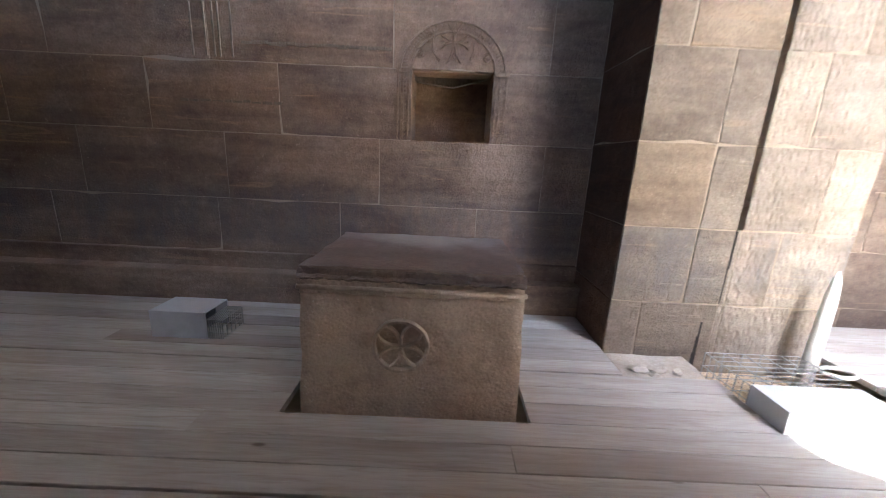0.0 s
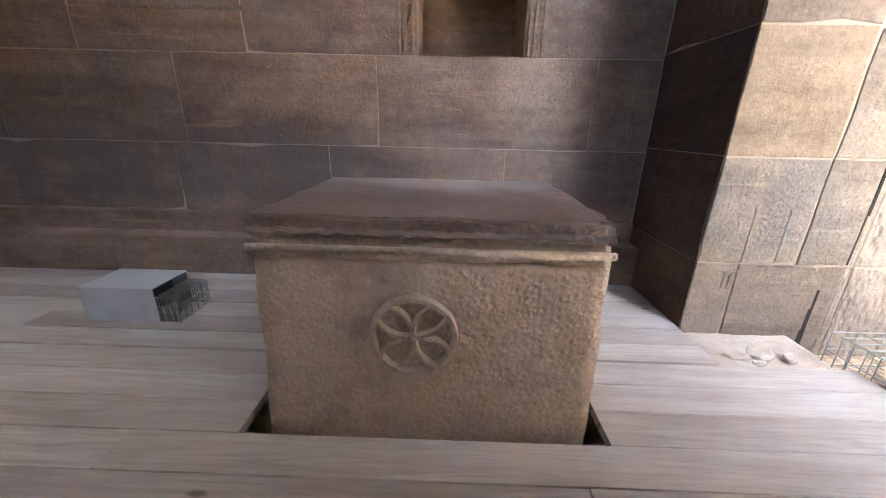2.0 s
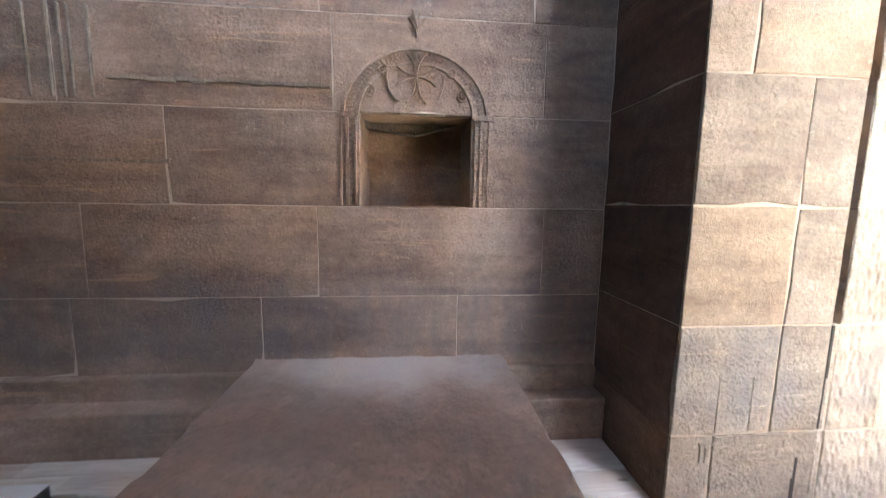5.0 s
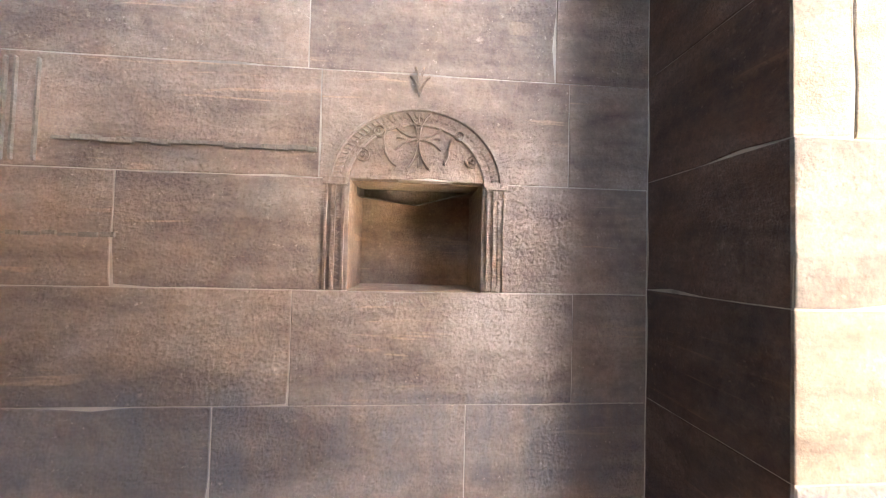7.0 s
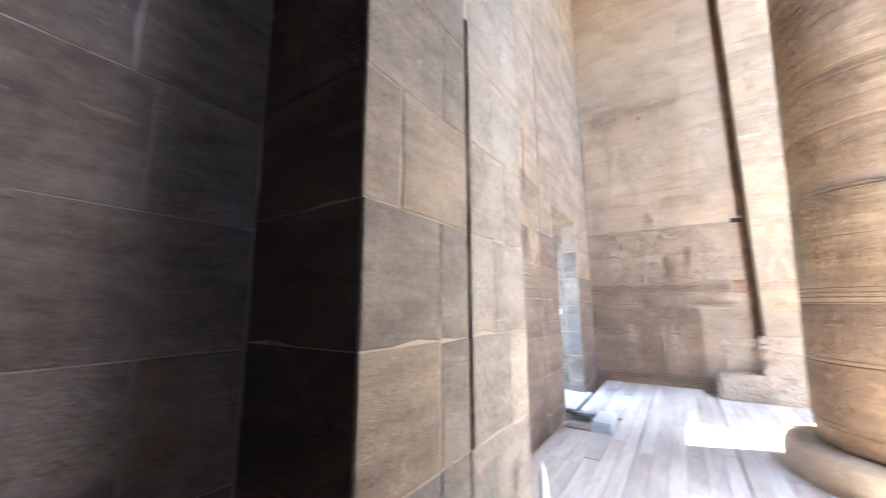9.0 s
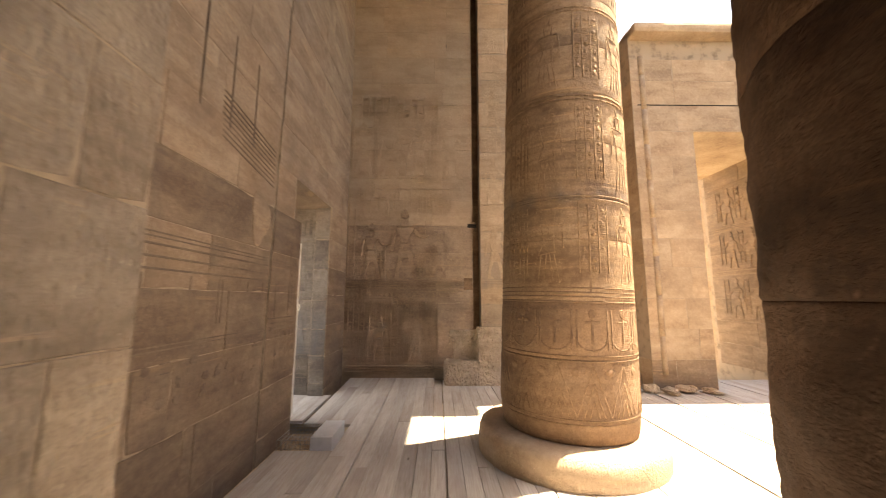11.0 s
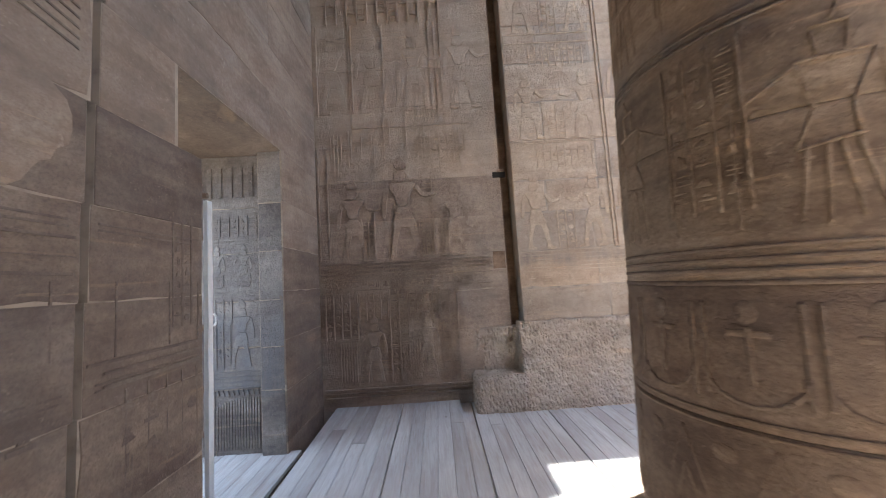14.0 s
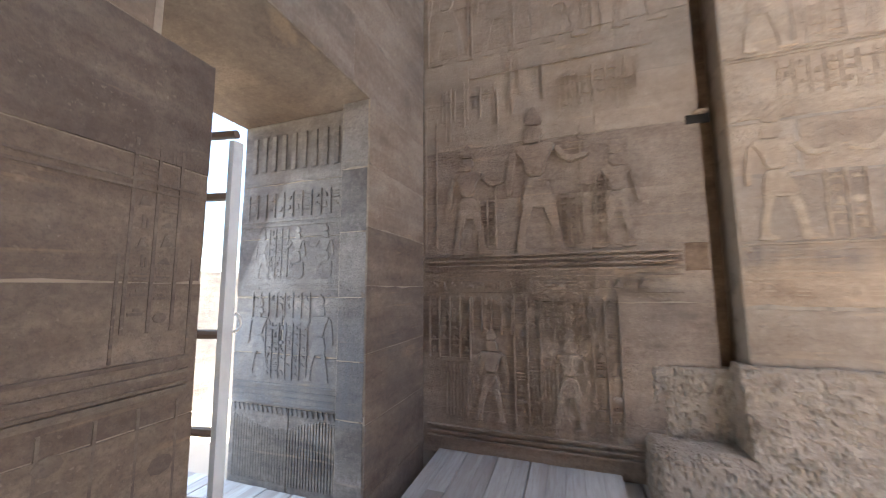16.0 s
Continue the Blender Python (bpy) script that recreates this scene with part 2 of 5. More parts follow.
M_OCHRE = sandstone("worn_ochre_sandstone", (0.44, 0.32, 0.20), (0.345, 0.245, 0.155), (0.22, 0.15, 0.10), stain=0.2, pecked=0.2)
M_ALTAR = sandstone("altar_granite", (0.72, 0.58, 0.46), (0.60, 0.47, 0.37), (0.38, 0.29, 0.225), stain=0.25, pecked=0.22, strata=0.25)
# dark slab with a paler patch towards its far end
M_SLAB = sandstone("altar_slab_stone", (0.34, 0.24, 0.19), (0.215, 0.145, 0.115), (0.12, 0.082, 0.068), stain=0.25, pecked=0.12, strata=0.3, dull=0.42, pale_patch=(0.16, 2.34, 0.38))
M_PALEJOINT = plain("pale_joint_mortar", (0.44, 0.355, 0.275), 0.9, 0.0, 0.9, 4.0)
M_JOINT = plain("joint_mortar", (0.36, 0.28, 0.205), 0.9, 0.0, 0.9, 5.0)
M_DARKJOINT = plain("dark_joint", (0.022, 0.016, 0.012), 0.95)
# dark brown in place of the shade inside the grooves
M_GROOVE = plain("groove_shade_stone", (0.075, 0.042, 0.024), 0.95, 0.0, 0.5, 9.0)
M_DECK = timber("bleached_deck_timber", (0.44, 0.42, 0.395), (0.285, 0.24, 0.205))
M_EARTH = plain("dusty_earth", (0.20, 0.155, 0.115), 0.95, scale=3.0)
M_GREY = plain("grey_painted_steel", (0.46, 0.48, 0.51), 0.5, 0.0, 0.25)
M_LIGHTGREY = plain("pale_grey_painted_steel", (0.55, 0.56, 0.57), 0.5, 0.0, 0.25)
M_WIRE = plain("galvanised_wire", (0.36, 0.36, 0.35), 0.45, 0.7, 0.3)
M_BLACK = plain("black_housing", (0.02, 0.02, 0.022), 0.5)
M_WHITE = plain("white_painted_steel", (0.66, 0.64, 0.60), 0.45, 0.0, 0.3)
M_WOOD = plain("weathered_brown_wood", (0.16, 0.105, 0.07), 0.7)
M_SAND = plain("sandy_ground", (0.46, 0.38, 0.28), 0.95, scale=1.2)


def glass_material():
    k = Nodes("lamp_glass")
    s = k.bsdf.inputs
    s["Base Color"].default_value = (0.9, 0.95, 1, 1)
    s["Roughness"].default_value = 0.05
    s["Transmission Weight"].default_value = 1.0
    return k.mat


M_GLASS = glass_material()


# ---- builders ----
def mesh_ob(name, bm, material, parent=None, smooth=False):
    me = bpy.data.meshes.new(name)
    bmesh.ops.recalc_face_normals(bm, faces=bm.faces)
    bm.to_mesh(me)
    bm.free()
    if smooth:
        for p in me.polygons:
            p.use_smooth = True
    me.materials.append(material)
    ob = new(name, me)
    if parent is not None:
        ob.parent = parent
    return ob


def part(name, bm, material, parent, label="", smooth=False):
    ob = mesh_ob(name, bm, material, parent, smooth)
    if label:
        ob["label"] = label
    return ob


def add_box(bm, lo, hi, bevel=0.0):
    vs = [bm.verts.new((x, y, z)) for x in (lo[0], hi[0]) for y in (lo[1], hi[1]) for z in (lo[2], hi[2])]
    fs = [bm.faces.new([vs[i] for i in q]) for q in ((0, 1, 3, 2), (4, 6, 7, 5), (0, 4, 5, 1), (2, 3, 7, 6), (0, 2, 6, 4), (1, 5, 7, 3))]
    if bevel:
        es = {e for f in fs for e in f.edges}
        bmesh.ops.bevel(bm, geom=list(es), offset=bevel, segments=2, affect="EDGES", profile=0.6)
    return bm


def box(lo, hi, bevel=0.0):
    return add_box(bmesh.new(), lo, hi, bevel)


RELIEF = 1.3
RNG = random.Random(5)


def add_prism(bm, pts, depth, place):
    """A flat outline pts (u, v), raised by depth; place maps (u, v, w) to the world."""
    n = len(pts)
    cu, cv = sum(p[0] for p in pts) / n, sum(p[1] for p in pts) / n
    depth *= RELIEF * RNG.uniform(0.88, 1.12)
    rows = [[bm.verts.new(place(u + (cu - u) * q, v + (cv - v) * q, w)) for u, v in pts] for q, w in ((0.0, -0.004), (0.02, depth * 0.7), (0.08, depth))]
    bm.faces.new(rows[-1])
    for a, b in zip(rows, rows[1:]):
        for i in range(n):
            j = (i + 1) % n
            bm.faces.new((a[i], a[j], b[j], b[i]))


def add_band(bm, outer, inner, depth, place, closed=False):
    """A raised strip between two lines of points, in one piece."""
    depth *= RELIEF
    rows = [[bm.verts.new(place(u, v, w)) for u, v in line] for line, w in ((outer, -0.004), ([(a * 0.8 + c * 0.2, b * 0.8 + d * 0.2) for (a, b), (c, d) in zip(outer, inner)], depth),
            ([(a * 0.2 + c * 0.8, b * 0.2 + d * 0.8) for (a, b), (c, d) in zip(outer, inner)], depth), (inner, -0.004))]
    n = len(outer)
    for a, b in zip(rows, rows[1:]):
        for i in range(n if closed else n - 1):
            j = (i + 1) % n
            bm.faces.new((a[i], a[j], b[j], b[i]))
    if not closed:
        for i in (0, n - 1):
            bm.faces.new([r[i] for r in rows])


def add_tube(bm, a, b, r, sides=6):
    a, b = Vector(a), Vector(b)
    d = (b - a).normalized()
    u = d.orthogonal().normalized()
    v = d.cross(u)
    ra = [bm.verts.new(a + (u * math.cos(2 * math.pi * i / sides) + v * math.sin(2 * math.pi * i / sides)) * r) for i in range(sides)]
    rb = [bm.verts.new(b + (u * math.cos(2 * math.pi * i / sides) + v * math.sin(2 * math.pi * i / sides)) * r) for i in range(sides)]
    for i in range(sides):
        j = (i + 1) % sides
        bm.faces.new((ra[i], ra[j], rb[j], rb[i]))
    bm.faces.new(ra[::-1])
    bm.faces.new(rb)


def thing(name, label, category, at=(0, 0, 0), group="", kind=""):
    ob = new(name)
    ob.location = at
    return tagged(ob, label, category, group, kind)


def setting(ob, label, category=""):
    return tagged(ob, label, category, "", "structure")


def facing(axis, at):
    """Maps (u along the wall, v up, w out of it) to the world, for a wall that faces -y ('y') or -x ('x')."""
    if axis == "y":
        return lambda u, v, w: (u, at - w, v)
    if axis == "Y":
        return lambda u, v, w: (u, at + w, v)
    if axis == "X":
        return lambda u, v, w: (at + w, u, v)
    return lambda u, v, w: (at - w, u, v)



def block_bm(u0, u1, v0, v1, proud, place, wear=0.006, depth=0.05, rough=0.0):
    """One dressed block: a worn outline, eased edges, a faintly uneven face."""
    bm = bmesh.new()
    step = 0.16
    nu, nv = max(2, round((u1 - u0) / step)), max(2, round((v1 - v0) / step))
    rim = [(u0 + (u1 - u0) * i / nu, v0) for i in range(nu)] + [(u1, v0 + (v1 - v0) * i / nv) for i in range(nv)]
    rim += [(u1 - (u1 - u0) * i / nu, v1) for i in range(nu)] + [(u0, v1 - (v1 - v0) * i / nv) for i in range(nv)]
    cu, cv = (u0 + u1) / 2, (v0 + v1) / 2
    rings = [[], [], []]
    for u, v in rim:
        chip = RNG.random() ** 2 * wear + RNG.random() ** 14 * 0.02
        su, sv = (1 if u < cu else -1), (1 if v < cv else -1)
        au = 1 if u in (u0, u1) else 0
        av = 1 if v in (v0, v1) else 0
        rings[0].append(bm.verts.new(place(u + su * au * chip * 0.5, v + sv * av * chip * 0.5, -depth)))
        rings[1].append(bm.verts.new(place(u + su * au * chip, v + sv * av * chip, proud - wear)))
        ins = wear * 1.3 + chip
        rings[2].append(bm.verts.new(place(u + su * au * ins, v + sv * av * ins, proud + RNG.uniform(-0.3, 0.3) * wear)))
    n = len(rim)
    for a, b in ((0, 1), (1, 2)):
        for i in range(n):
            j = (i + 1) % n
            bm.faces.new((rings[a][i], rings[a][j], rings[b][j], rings[b][i]))
    bm.faces.new(rings[2])
    return bm


def courses(parent, axis, at, u0, u1, levels, material, length=1.15, joints=None, holes=(), wear=0.0018, gap=0.0015, proud=0.0, name="block", other=None):
    """Lay blocks of stone over a wall's face. levels: the bed joints; joints: {course: upright joints}; holes: (u0, u1, v0, v1) left open.
    other(u, v): another material for some blocks."""
    place = facing(axis, at)
    for i, (v0, v1) in enumerate(zip(levels, levels[1:])):
        cuts = (joints or {}).get(i)
        if cuts is None:
            cuts, u = [], u0 + RNG.uniform(0.35, 1.0) * length
            while u < u1 - 0.35:
                cuts.append(u)
                u += length * RNG.uniform(0.7, 1.35)
        edges = [u0, *[c for c in cuts if u0 < c < u1], u1]
        for a, b in zip(edges, edges[1:]):
            spans = [(a, b)]
            for h in holes:
                if v0 >= h[3] - 0.01 or v1 <= h[2] + 0.01:
                    continue
                cut = []
                for s, e in spans:
                    if e <= h[0] or s >= h[1]:
                        cut.append((s, e))
                        continue
                    if s < h[0] - 0.02:
                        cut.append((s, h[0]))
                    if e > h[1] + 0.02:
                        cut.append((h[1], e))
                spans = cut
            for s, e in spans:
                if e - s < 0.03:
                    continue
                m = other((s + e) / 2, (v0 + v1) / 2) if other else None
                part(name, block_bm(s + gap, e - gap, v0 + gap, v1 - gap, proud + RNG.uniform(-0.003, 0.003), place, wear), m or material, parent)


def levels(first, last, height):
    n = round((last - first) / height)
    return [first + (last - first) * i / n for i in range(n + 1)]


# ---- setting: walls ----
ROOF = 9.5


def wall(name, label, boxes, material=None):
    bm = bmesh.new()
    for lo, hi in boxes:
        add_box(bm, lo, hi)
    return setting(mesh_ob(name, bm, material or M_JOINT), label, "wall")


IN = 0.004                                              # depth of the joints
NY, PY, MY, EX, LX, GX = 2.975, 2.303, 3.018, 8.636, 8.5, 7.85   # faces: niche wall, pier, middle wall, carved wall, pilaster, gate tower
PW, PE = 1.415, 2.88                                    # the pier's sides
N0, N1, NB, NT = 0.0, 0.608, 1.335, 1.838               # niche

wall_north = wall("wall_north", "brown sooted sandstone wall with a carved niche", [
    ((-4.3, NY + IN, -0.5), (N0 - IN, 4.2, ROOF)), ((N1 + IN, NY + IN, -0.5), (PW + 0.1, 4.2, ROOF)),
    ((N0 - IN, NY + IN, -0.5), (N1 + IN, 4.2, NB - IN)), ((N0 - IN, NY + IN, NT + IN), (N1 + IN, 4.2, ROOF)),
    ((N0 - IN, NY + 0.5, NB - IN), (N1 + IN, 4.2, NT + IN))], M_PALEJOINT)
wall_pier = wall("wall_pier", "pale sandstone pier with a deep upright groove", [
    ((PW + IN, PY + 0.14, -0.5), (PE - IN, 4.2, ROOF)), ((PW + IN, PY + IN, -0.5), (2.122, PY + 0.14, ROOF)), ((2.164, PY + IN, -0.5), (PE - IN, PY + 0.14, ROOF)),
    ((2.122, PY + IN, -0.5), (2.164, PY + 0.14, 0.845)), ((2.122, PY + IN, 3.1), (2.164, PY + 0.14, ROOF))])
MLV = [-0.35, 0.1, 0.6, 1.1, 1.6, 2.05, 2.54, 3.08, 3.6, 4.1, 4.6, 5.1, 5.6, 6.1, 6.7, 7.3, 7.9, 8.5, 9.1, ROOF]
GROOVE = [(5.38 + 0.0175 * (z0 + z1) - w, 5.38 + 0.0175 * (z0 + z1) + w, z0, z1) for z0, z1 in zip(MLV, MLV[1:]) for w in [0.021 if z0 > 0.5 else 0.014]]   # a leaning groove
D0, D1, DH = 6.25, 7.53, 3.08                           # side doorway
wall_middle = wall("wall_middle", "ochre sandstone wall with a side doorway and a groove", [
    *[q for a, b, z0, z1 in GROOVE for q in (((PE, MY + IN, z0), (a, 4.4, z1)), ((a, MY + 0.1, z0), (b, 4.4, z1)), ((b, MY + IN, z0), (6.03 - IN, 4.4, z1)))],
    ((6.03, MY + IN, -0.5), (D0 - IN, 3.24, 2.54)), ((6.03, 3.24, -0.5), (6.12, 4.4, 2.54)),
    ((6.03, MY + IN, DH), (D1 + 0.1, 4.4, ROOF)), ((D1 + IN, MY + IN, -0.5), (D1 + 0.1, 3.27, DH)), ((D1 + 0.1, MY + IN, -0.5), (9.4, 4.4, ROOF))])
wall_east = wall("wall_east", "carved sandstone wall with rows of worn low relief", [((EX + IN, 0.50, -0.5), (9.6, MY + IN, ROOF)), ((EX + 0.17, 0.2, -0.5), (9.6, 0.50, ROOF))])
wall_pilaster = wall("wall_pilaster", "honey sandstone wall face carved with shallow relief", [((LX + IN, -2.5, -0.5), (9.6, 0.36 - IN, ROOF))])
Q0, Q1, QH, GTOP = -5.64, -3.62, 4.68, 6.75              # gate opening
wall_gate = wall("wall_gate", "golden sandstone gate tower with a deep tall doorway", [
    ((GX + IN, Q1 + IN, -0.5), (10.6, -2.5, GTOP)), ((GX + IN, -10.5, -0.5), (8.45, Q0 - IN, GTOP)), ((8.45, -10.5, -0.5), (10.6, Q0 - 0.13, GTOP)),
    ((GX + IN, Q0 - IN, QH + IN), (8.45, Q1 + IN, GTOP)), ((8.45, Q0 - 0.13, QH + IN), (10.6, Q1 + IN, GTOP))])
# out of view: the height blocks the sun, the added window lights the altar
wall_screen = wall("wall_screen", "unseen dark screen wall and added window that shape the hall's light", [((-0.3, -0.75, -0.5), (1.75, -0.25, 16.0)), ((-4.7, -0.75, -0.5), (-1.5, -0.25, 16.0)), ((-1.5, -0.75, -0.5), (-0.3, -0.25, 3.4)), ((-1.5, -0.75, 4.7), (-0.3, -0.25, 16.0))], M_DARKCOL_SHADE)
# out of view: dark stone so that little light bounces into the hall
wall_west = wall("wall_west", "unseen plain wall closing the hall, dark to cut bounced light", [((-4.7, -0.25, -0.5), (-4.3, 4.2, ROOF))], M_DARKCOL_SHADE)
wall_south = wall("wall_south", "plain sandstone wall of the far court", [((-4.7, -10.9, -0.5), (10.6, -10.5, 6.0)), ((-4.7, -10.5, -0.5), (-4.3, -0.75, 6.0))], M_GATE)
wall_back = wall("wall_back", "plain sandstone wall at the end of the gate passage", [((10.6, -10.5, -0.5), (11.0, Q0 - 0.13, GTOP)), ((10.6, Q1, -0.5), (11.0, 4.4, GTOP))], M_GATE)

def slabs(*pairs):
    bm = bmesh.new()
    for lo, hi in pairs:
        add_box(bm, lo, hi)
    return bm


wall_outside = wall("wall_outside", "weathered grey stone wall across the way outside", [((4.4, 7.6, -0.5), (13.5, 8.0, 1.9))], M_PASS)

# unseen roof slabs, open to the sky over the court, cut to shape sun patches
# the slot left over the hall is added to light the deck's left side
setting(mesh_ob("ceiling", slabs(((-4.7, 1.0, ROOF), (1.75, 4.4, ROOF + 0.6)), ((-4.7, -0.25, ROOF), (-2.8, 1.0, ROOF + 0.6)), ((-1.5, -0.25, ROOF), (1.75, 1.0, ROOF + 0.6)), ((1.75, -1.245, ROOF), (9.6, 4.4, ROOF + 0.6)),
                             ((7.365, -2.155, ROOF), (9.6, -1.245, ROOF + 0.6)), ((7.835, -3.9, ROOF), (9.6, -2.155, ROOF + 0.6)), ((-4.7, -10.9, ROOF), (7.3, -7.05, ROOF + 0.6))), M_MID),
        "unseen roof slabs open over the court, cut to shape the sunlight", "ceiling")
# ledge added on the tower's top to limit the sun on the deck
setting(mesh_ob("trim_cornice", box((GX - 0.25, -10.5, GTOP - 0.2), (GX + 0.3, -2.5, GTOP + 0.02), 0.08), M_GATE), "projecting ledge added to the gate tower for its shade", "cornice")
setting(mesh_ob("ground", box((-400, -400, -0.9), (400, 400, -0.42)), M_SAND), "sandy ground under and around the hall", "ground")

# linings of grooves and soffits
# dark strips in the groove bottoms, coloured as their own shade
setting(mesh_ob("trim_groove", slabs(((2.1225, PY + 0.05, 0.846), (2.1635, PY + 0.145, 3.099)), *[((a + 0.0005, MY + 0.06, z0), (b - 0.0005, MY + 0.105, z1)) for a, b, z0, z1 in GROOVE]), M_GROOVE), "dark bottoms of the upright wall grooves, shade put into colour", "groove")
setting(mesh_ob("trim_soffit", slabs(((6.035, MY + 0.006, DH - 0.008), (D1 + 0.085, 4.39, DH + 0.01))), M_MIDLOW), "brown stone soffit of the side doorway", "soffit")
setting(mesh_ob("trim_gate_soffit", slabs(((GX + 0.006, Q0 - 0.12, QH - 0.006), (10.55, Q1, QH + 0.02))), M_GATE), "golden stone soffit of the tall gate", "soffit")

# niche wall: plinth and lining
setting(mesh_ob("trim_plinth", add_box(box((-4.28, 2.80, -0.4), (PW - 0.01, NY + 0.02, 0.25), 0.012), (-4.28, 2.93, 0.24), (PW - 0.01, NY + 0.02, 0.383), 0.01), M_NICHE), "low stepped stone plinth along the wall", "plinth")


def niche():
    t = thing("niche", "square wall niche carved under an arched relief", "niche", (0.3, NY, NB))
    t["kind"] = "structure"
    bm = bmesh.new()
    d = NY + 0.42
    for lo, hi in (((N0, NY + 0.004, NB - 0.1), (N1, d, NB)), ((N0, NY + 0.06, NT), (N1, d, NT + 0.1)), ((N0 - 0.1, NY + 0.01, NB), (N0, d, NT)), ((N1, NY + 0.01, NB), (N1 + 0.1, d, NT)), ((N0, d, NB), (N1, d + 0.06, NT))):
        add_box(bm, [a - b for a, b in zip(lo, t.location)], [a - b for a, b in zip(hi, t.location)])
    part("lining", bm, M_LINING, t)
    at = lambda u, v, w: (u - t.location.x, -w, v - t.location.z)
    bm = bmesh.new()
    add_prism(bm, [(N0 + 0.01, NT - 0.05), (N0 + 0.3, NT - 0.085), (N1 - 0.02, NT - 0.01), (N1, NT + 0.03), (N0, NT + 0.03)], -0.02, lambda u, v, w: (u - t.location.x, 0.14 - w * 4, v - t.location.z))
    part("broken_lintel_edge", bm, M_PIER, t)
    # jamb bands on both sides
    for a, b in ((N0 - 0.11, N0 - 0.02), (N1 + 0.02, N1 + 0.11)):
        bm = bmesh.new()
        for u, w in ((a, 0.012), (a + 0.03, 0.02), (b - 0.012, 0.012)):
            add_prism(bm, [(u, NB), (u + w, NB), (u + w, NT - 0.02), (u, NT - 0.02)], 0.007, at)
        add_prism(bm, [(a - 0.01, NT - 0.03), (b + 0.01, NT - 0.03), (b + 0.01, NT + 0.005), (a - 0.01, NT + 0.005)], 0.009, at)
        for i in range(14):
            v = NB + 0.03 + i * 0.031
            add_prism(bm, [(a + 0.053, v), (a + 0.072, v + 0.012), (a + 0.053, v + 0.022)], 0.007, at)
        part("jamb_band", bm, M_NICHE, t)
    # arch: two rings with a rope between, a cross and scrolls
    c, r = ((N0 + N1) / 2, NT - 0.02), 0.40
    bm = bmesh.new()
    half = [math.pi * i / 40 for i in range(41)]
    for rr, w in ((r, 0.018), (r - 0.075, 0.02)):
        add_band(bm, [(c[0] + rr * math.cos(a), c[1] + 0.9 * rr * math.sin(a)) for a in half], [(c[0] + (rr - w) * math.cos(a), c[1] + 0.9 * (rr - w) * math.sin(a)) for a in half], 0.011, at)
    for i in range(46):
        a0 = math.pi * (i + 0.2) / 46
        add_prism(bm, [(c[0] + q * math.cos(a), c[1] + 0.9 * q * math.sin(a)) for q, a in ((r - 0.02, a0 + 0.03), (r - 0.02, a0 + 0.055), (r - 0.055, a0 + 0.03), (r - 0.055, a0))], 0.008, at)
    part("arch", bm, M_NICHE, t)
    bm = bmesh.new()
    m = (c[0], c[1] + 0.215)
    def stroke(line, w):
        ends = []
        for s in (-1, 1):
            ends.append([])
            for i, q in enumerate(line):
                d = Vector(line[min(i + 1, len(line) - 1)]) - Vector(line[max(i - 1, 0)])
                n = Vector((-d.y, d.x)).normalized() * w * s / 2
                ends[-1].append((q[0] + n.x, q[1] + n.y))
        add_band(bm, ends[1], ends[0], 0.015, at)
    def bent(p0, p1, p2):
        return [tuple((1 - q) ** 2 * a + 2 * q * (1 - q) * b + q * q * e for a, b, e in zip(p0, p1, p2)) for q in [i / 8 for i in range(9)]]
    for k, ln in enumerate((0.105, 0.115, 0.105, 0.14)):
        a = math.pi / 2 * k
        turn = lambda u, v: (m[0] + u * math.cos(a) - v * math.sin(a), m[1] + u * math.sin(a) + v * math.cos(a))
        for s in (-1, 1):
            stroke(bent(turn(0.0, 0.004 * s), turn(ln * 0.6, 0.004 * s), turn(ln, 0.052 * s)), 0.009)
        stroke([turn(ln * 0.62, 0.0), turn(ln * 0.95, 0.0)], 0.007)
    for u, v, r1 in ((-0.25, -0.083, 0.028), (0.247, -0.095, 0.027), (-0.178, 0.027, 0.025), (0.19, 0.02, 0.02)):
        for q in (r1, r1 * 0.35):
            ring_pts = [(m[0] + u + q * math.cos(math.pi * i / 9), m[1] + v + q * math.sin(math.pi * i / 9)) for i in range(19)]
            stroke(ring_pts, 0.009)
    stroke(bent((m[0] - 0.16, m[1] + 0.01), (m[0] - 0.16, m[1] - 0.09), (m[0] - 0.095, m[1] - 0.13)), 0.011)
    stroke(bent((m[0] + 0.145, m[1]), (m[0] + 0.15, m[1] - 0.06), (m[0] + 0.12, m[1] - 0.115)), 0.011)
    for s in (-1, 1):
        stroke(bent((m[0], m[1] + 0.20), (m[0] + s * 0.005, m[1] + 0.26), (m[0] + s * 0.045, m[1] + 0.29)), 0.010)
        stroke(bent((m[0], m[1] + 0.24), (m[0] + s * 0.003, m[1] + 0.30), (m[0] + s * 0.02, m[1] + 0.33)), 0.009)
    part("cross_relief", bm, M_NICHE, t)
    return t


niche()

# ---- low relief ----
def rect(u0, v0, u1, v1):
    return [(u0, v0), (u1, v0), (u1, v1), (u0, v1)]


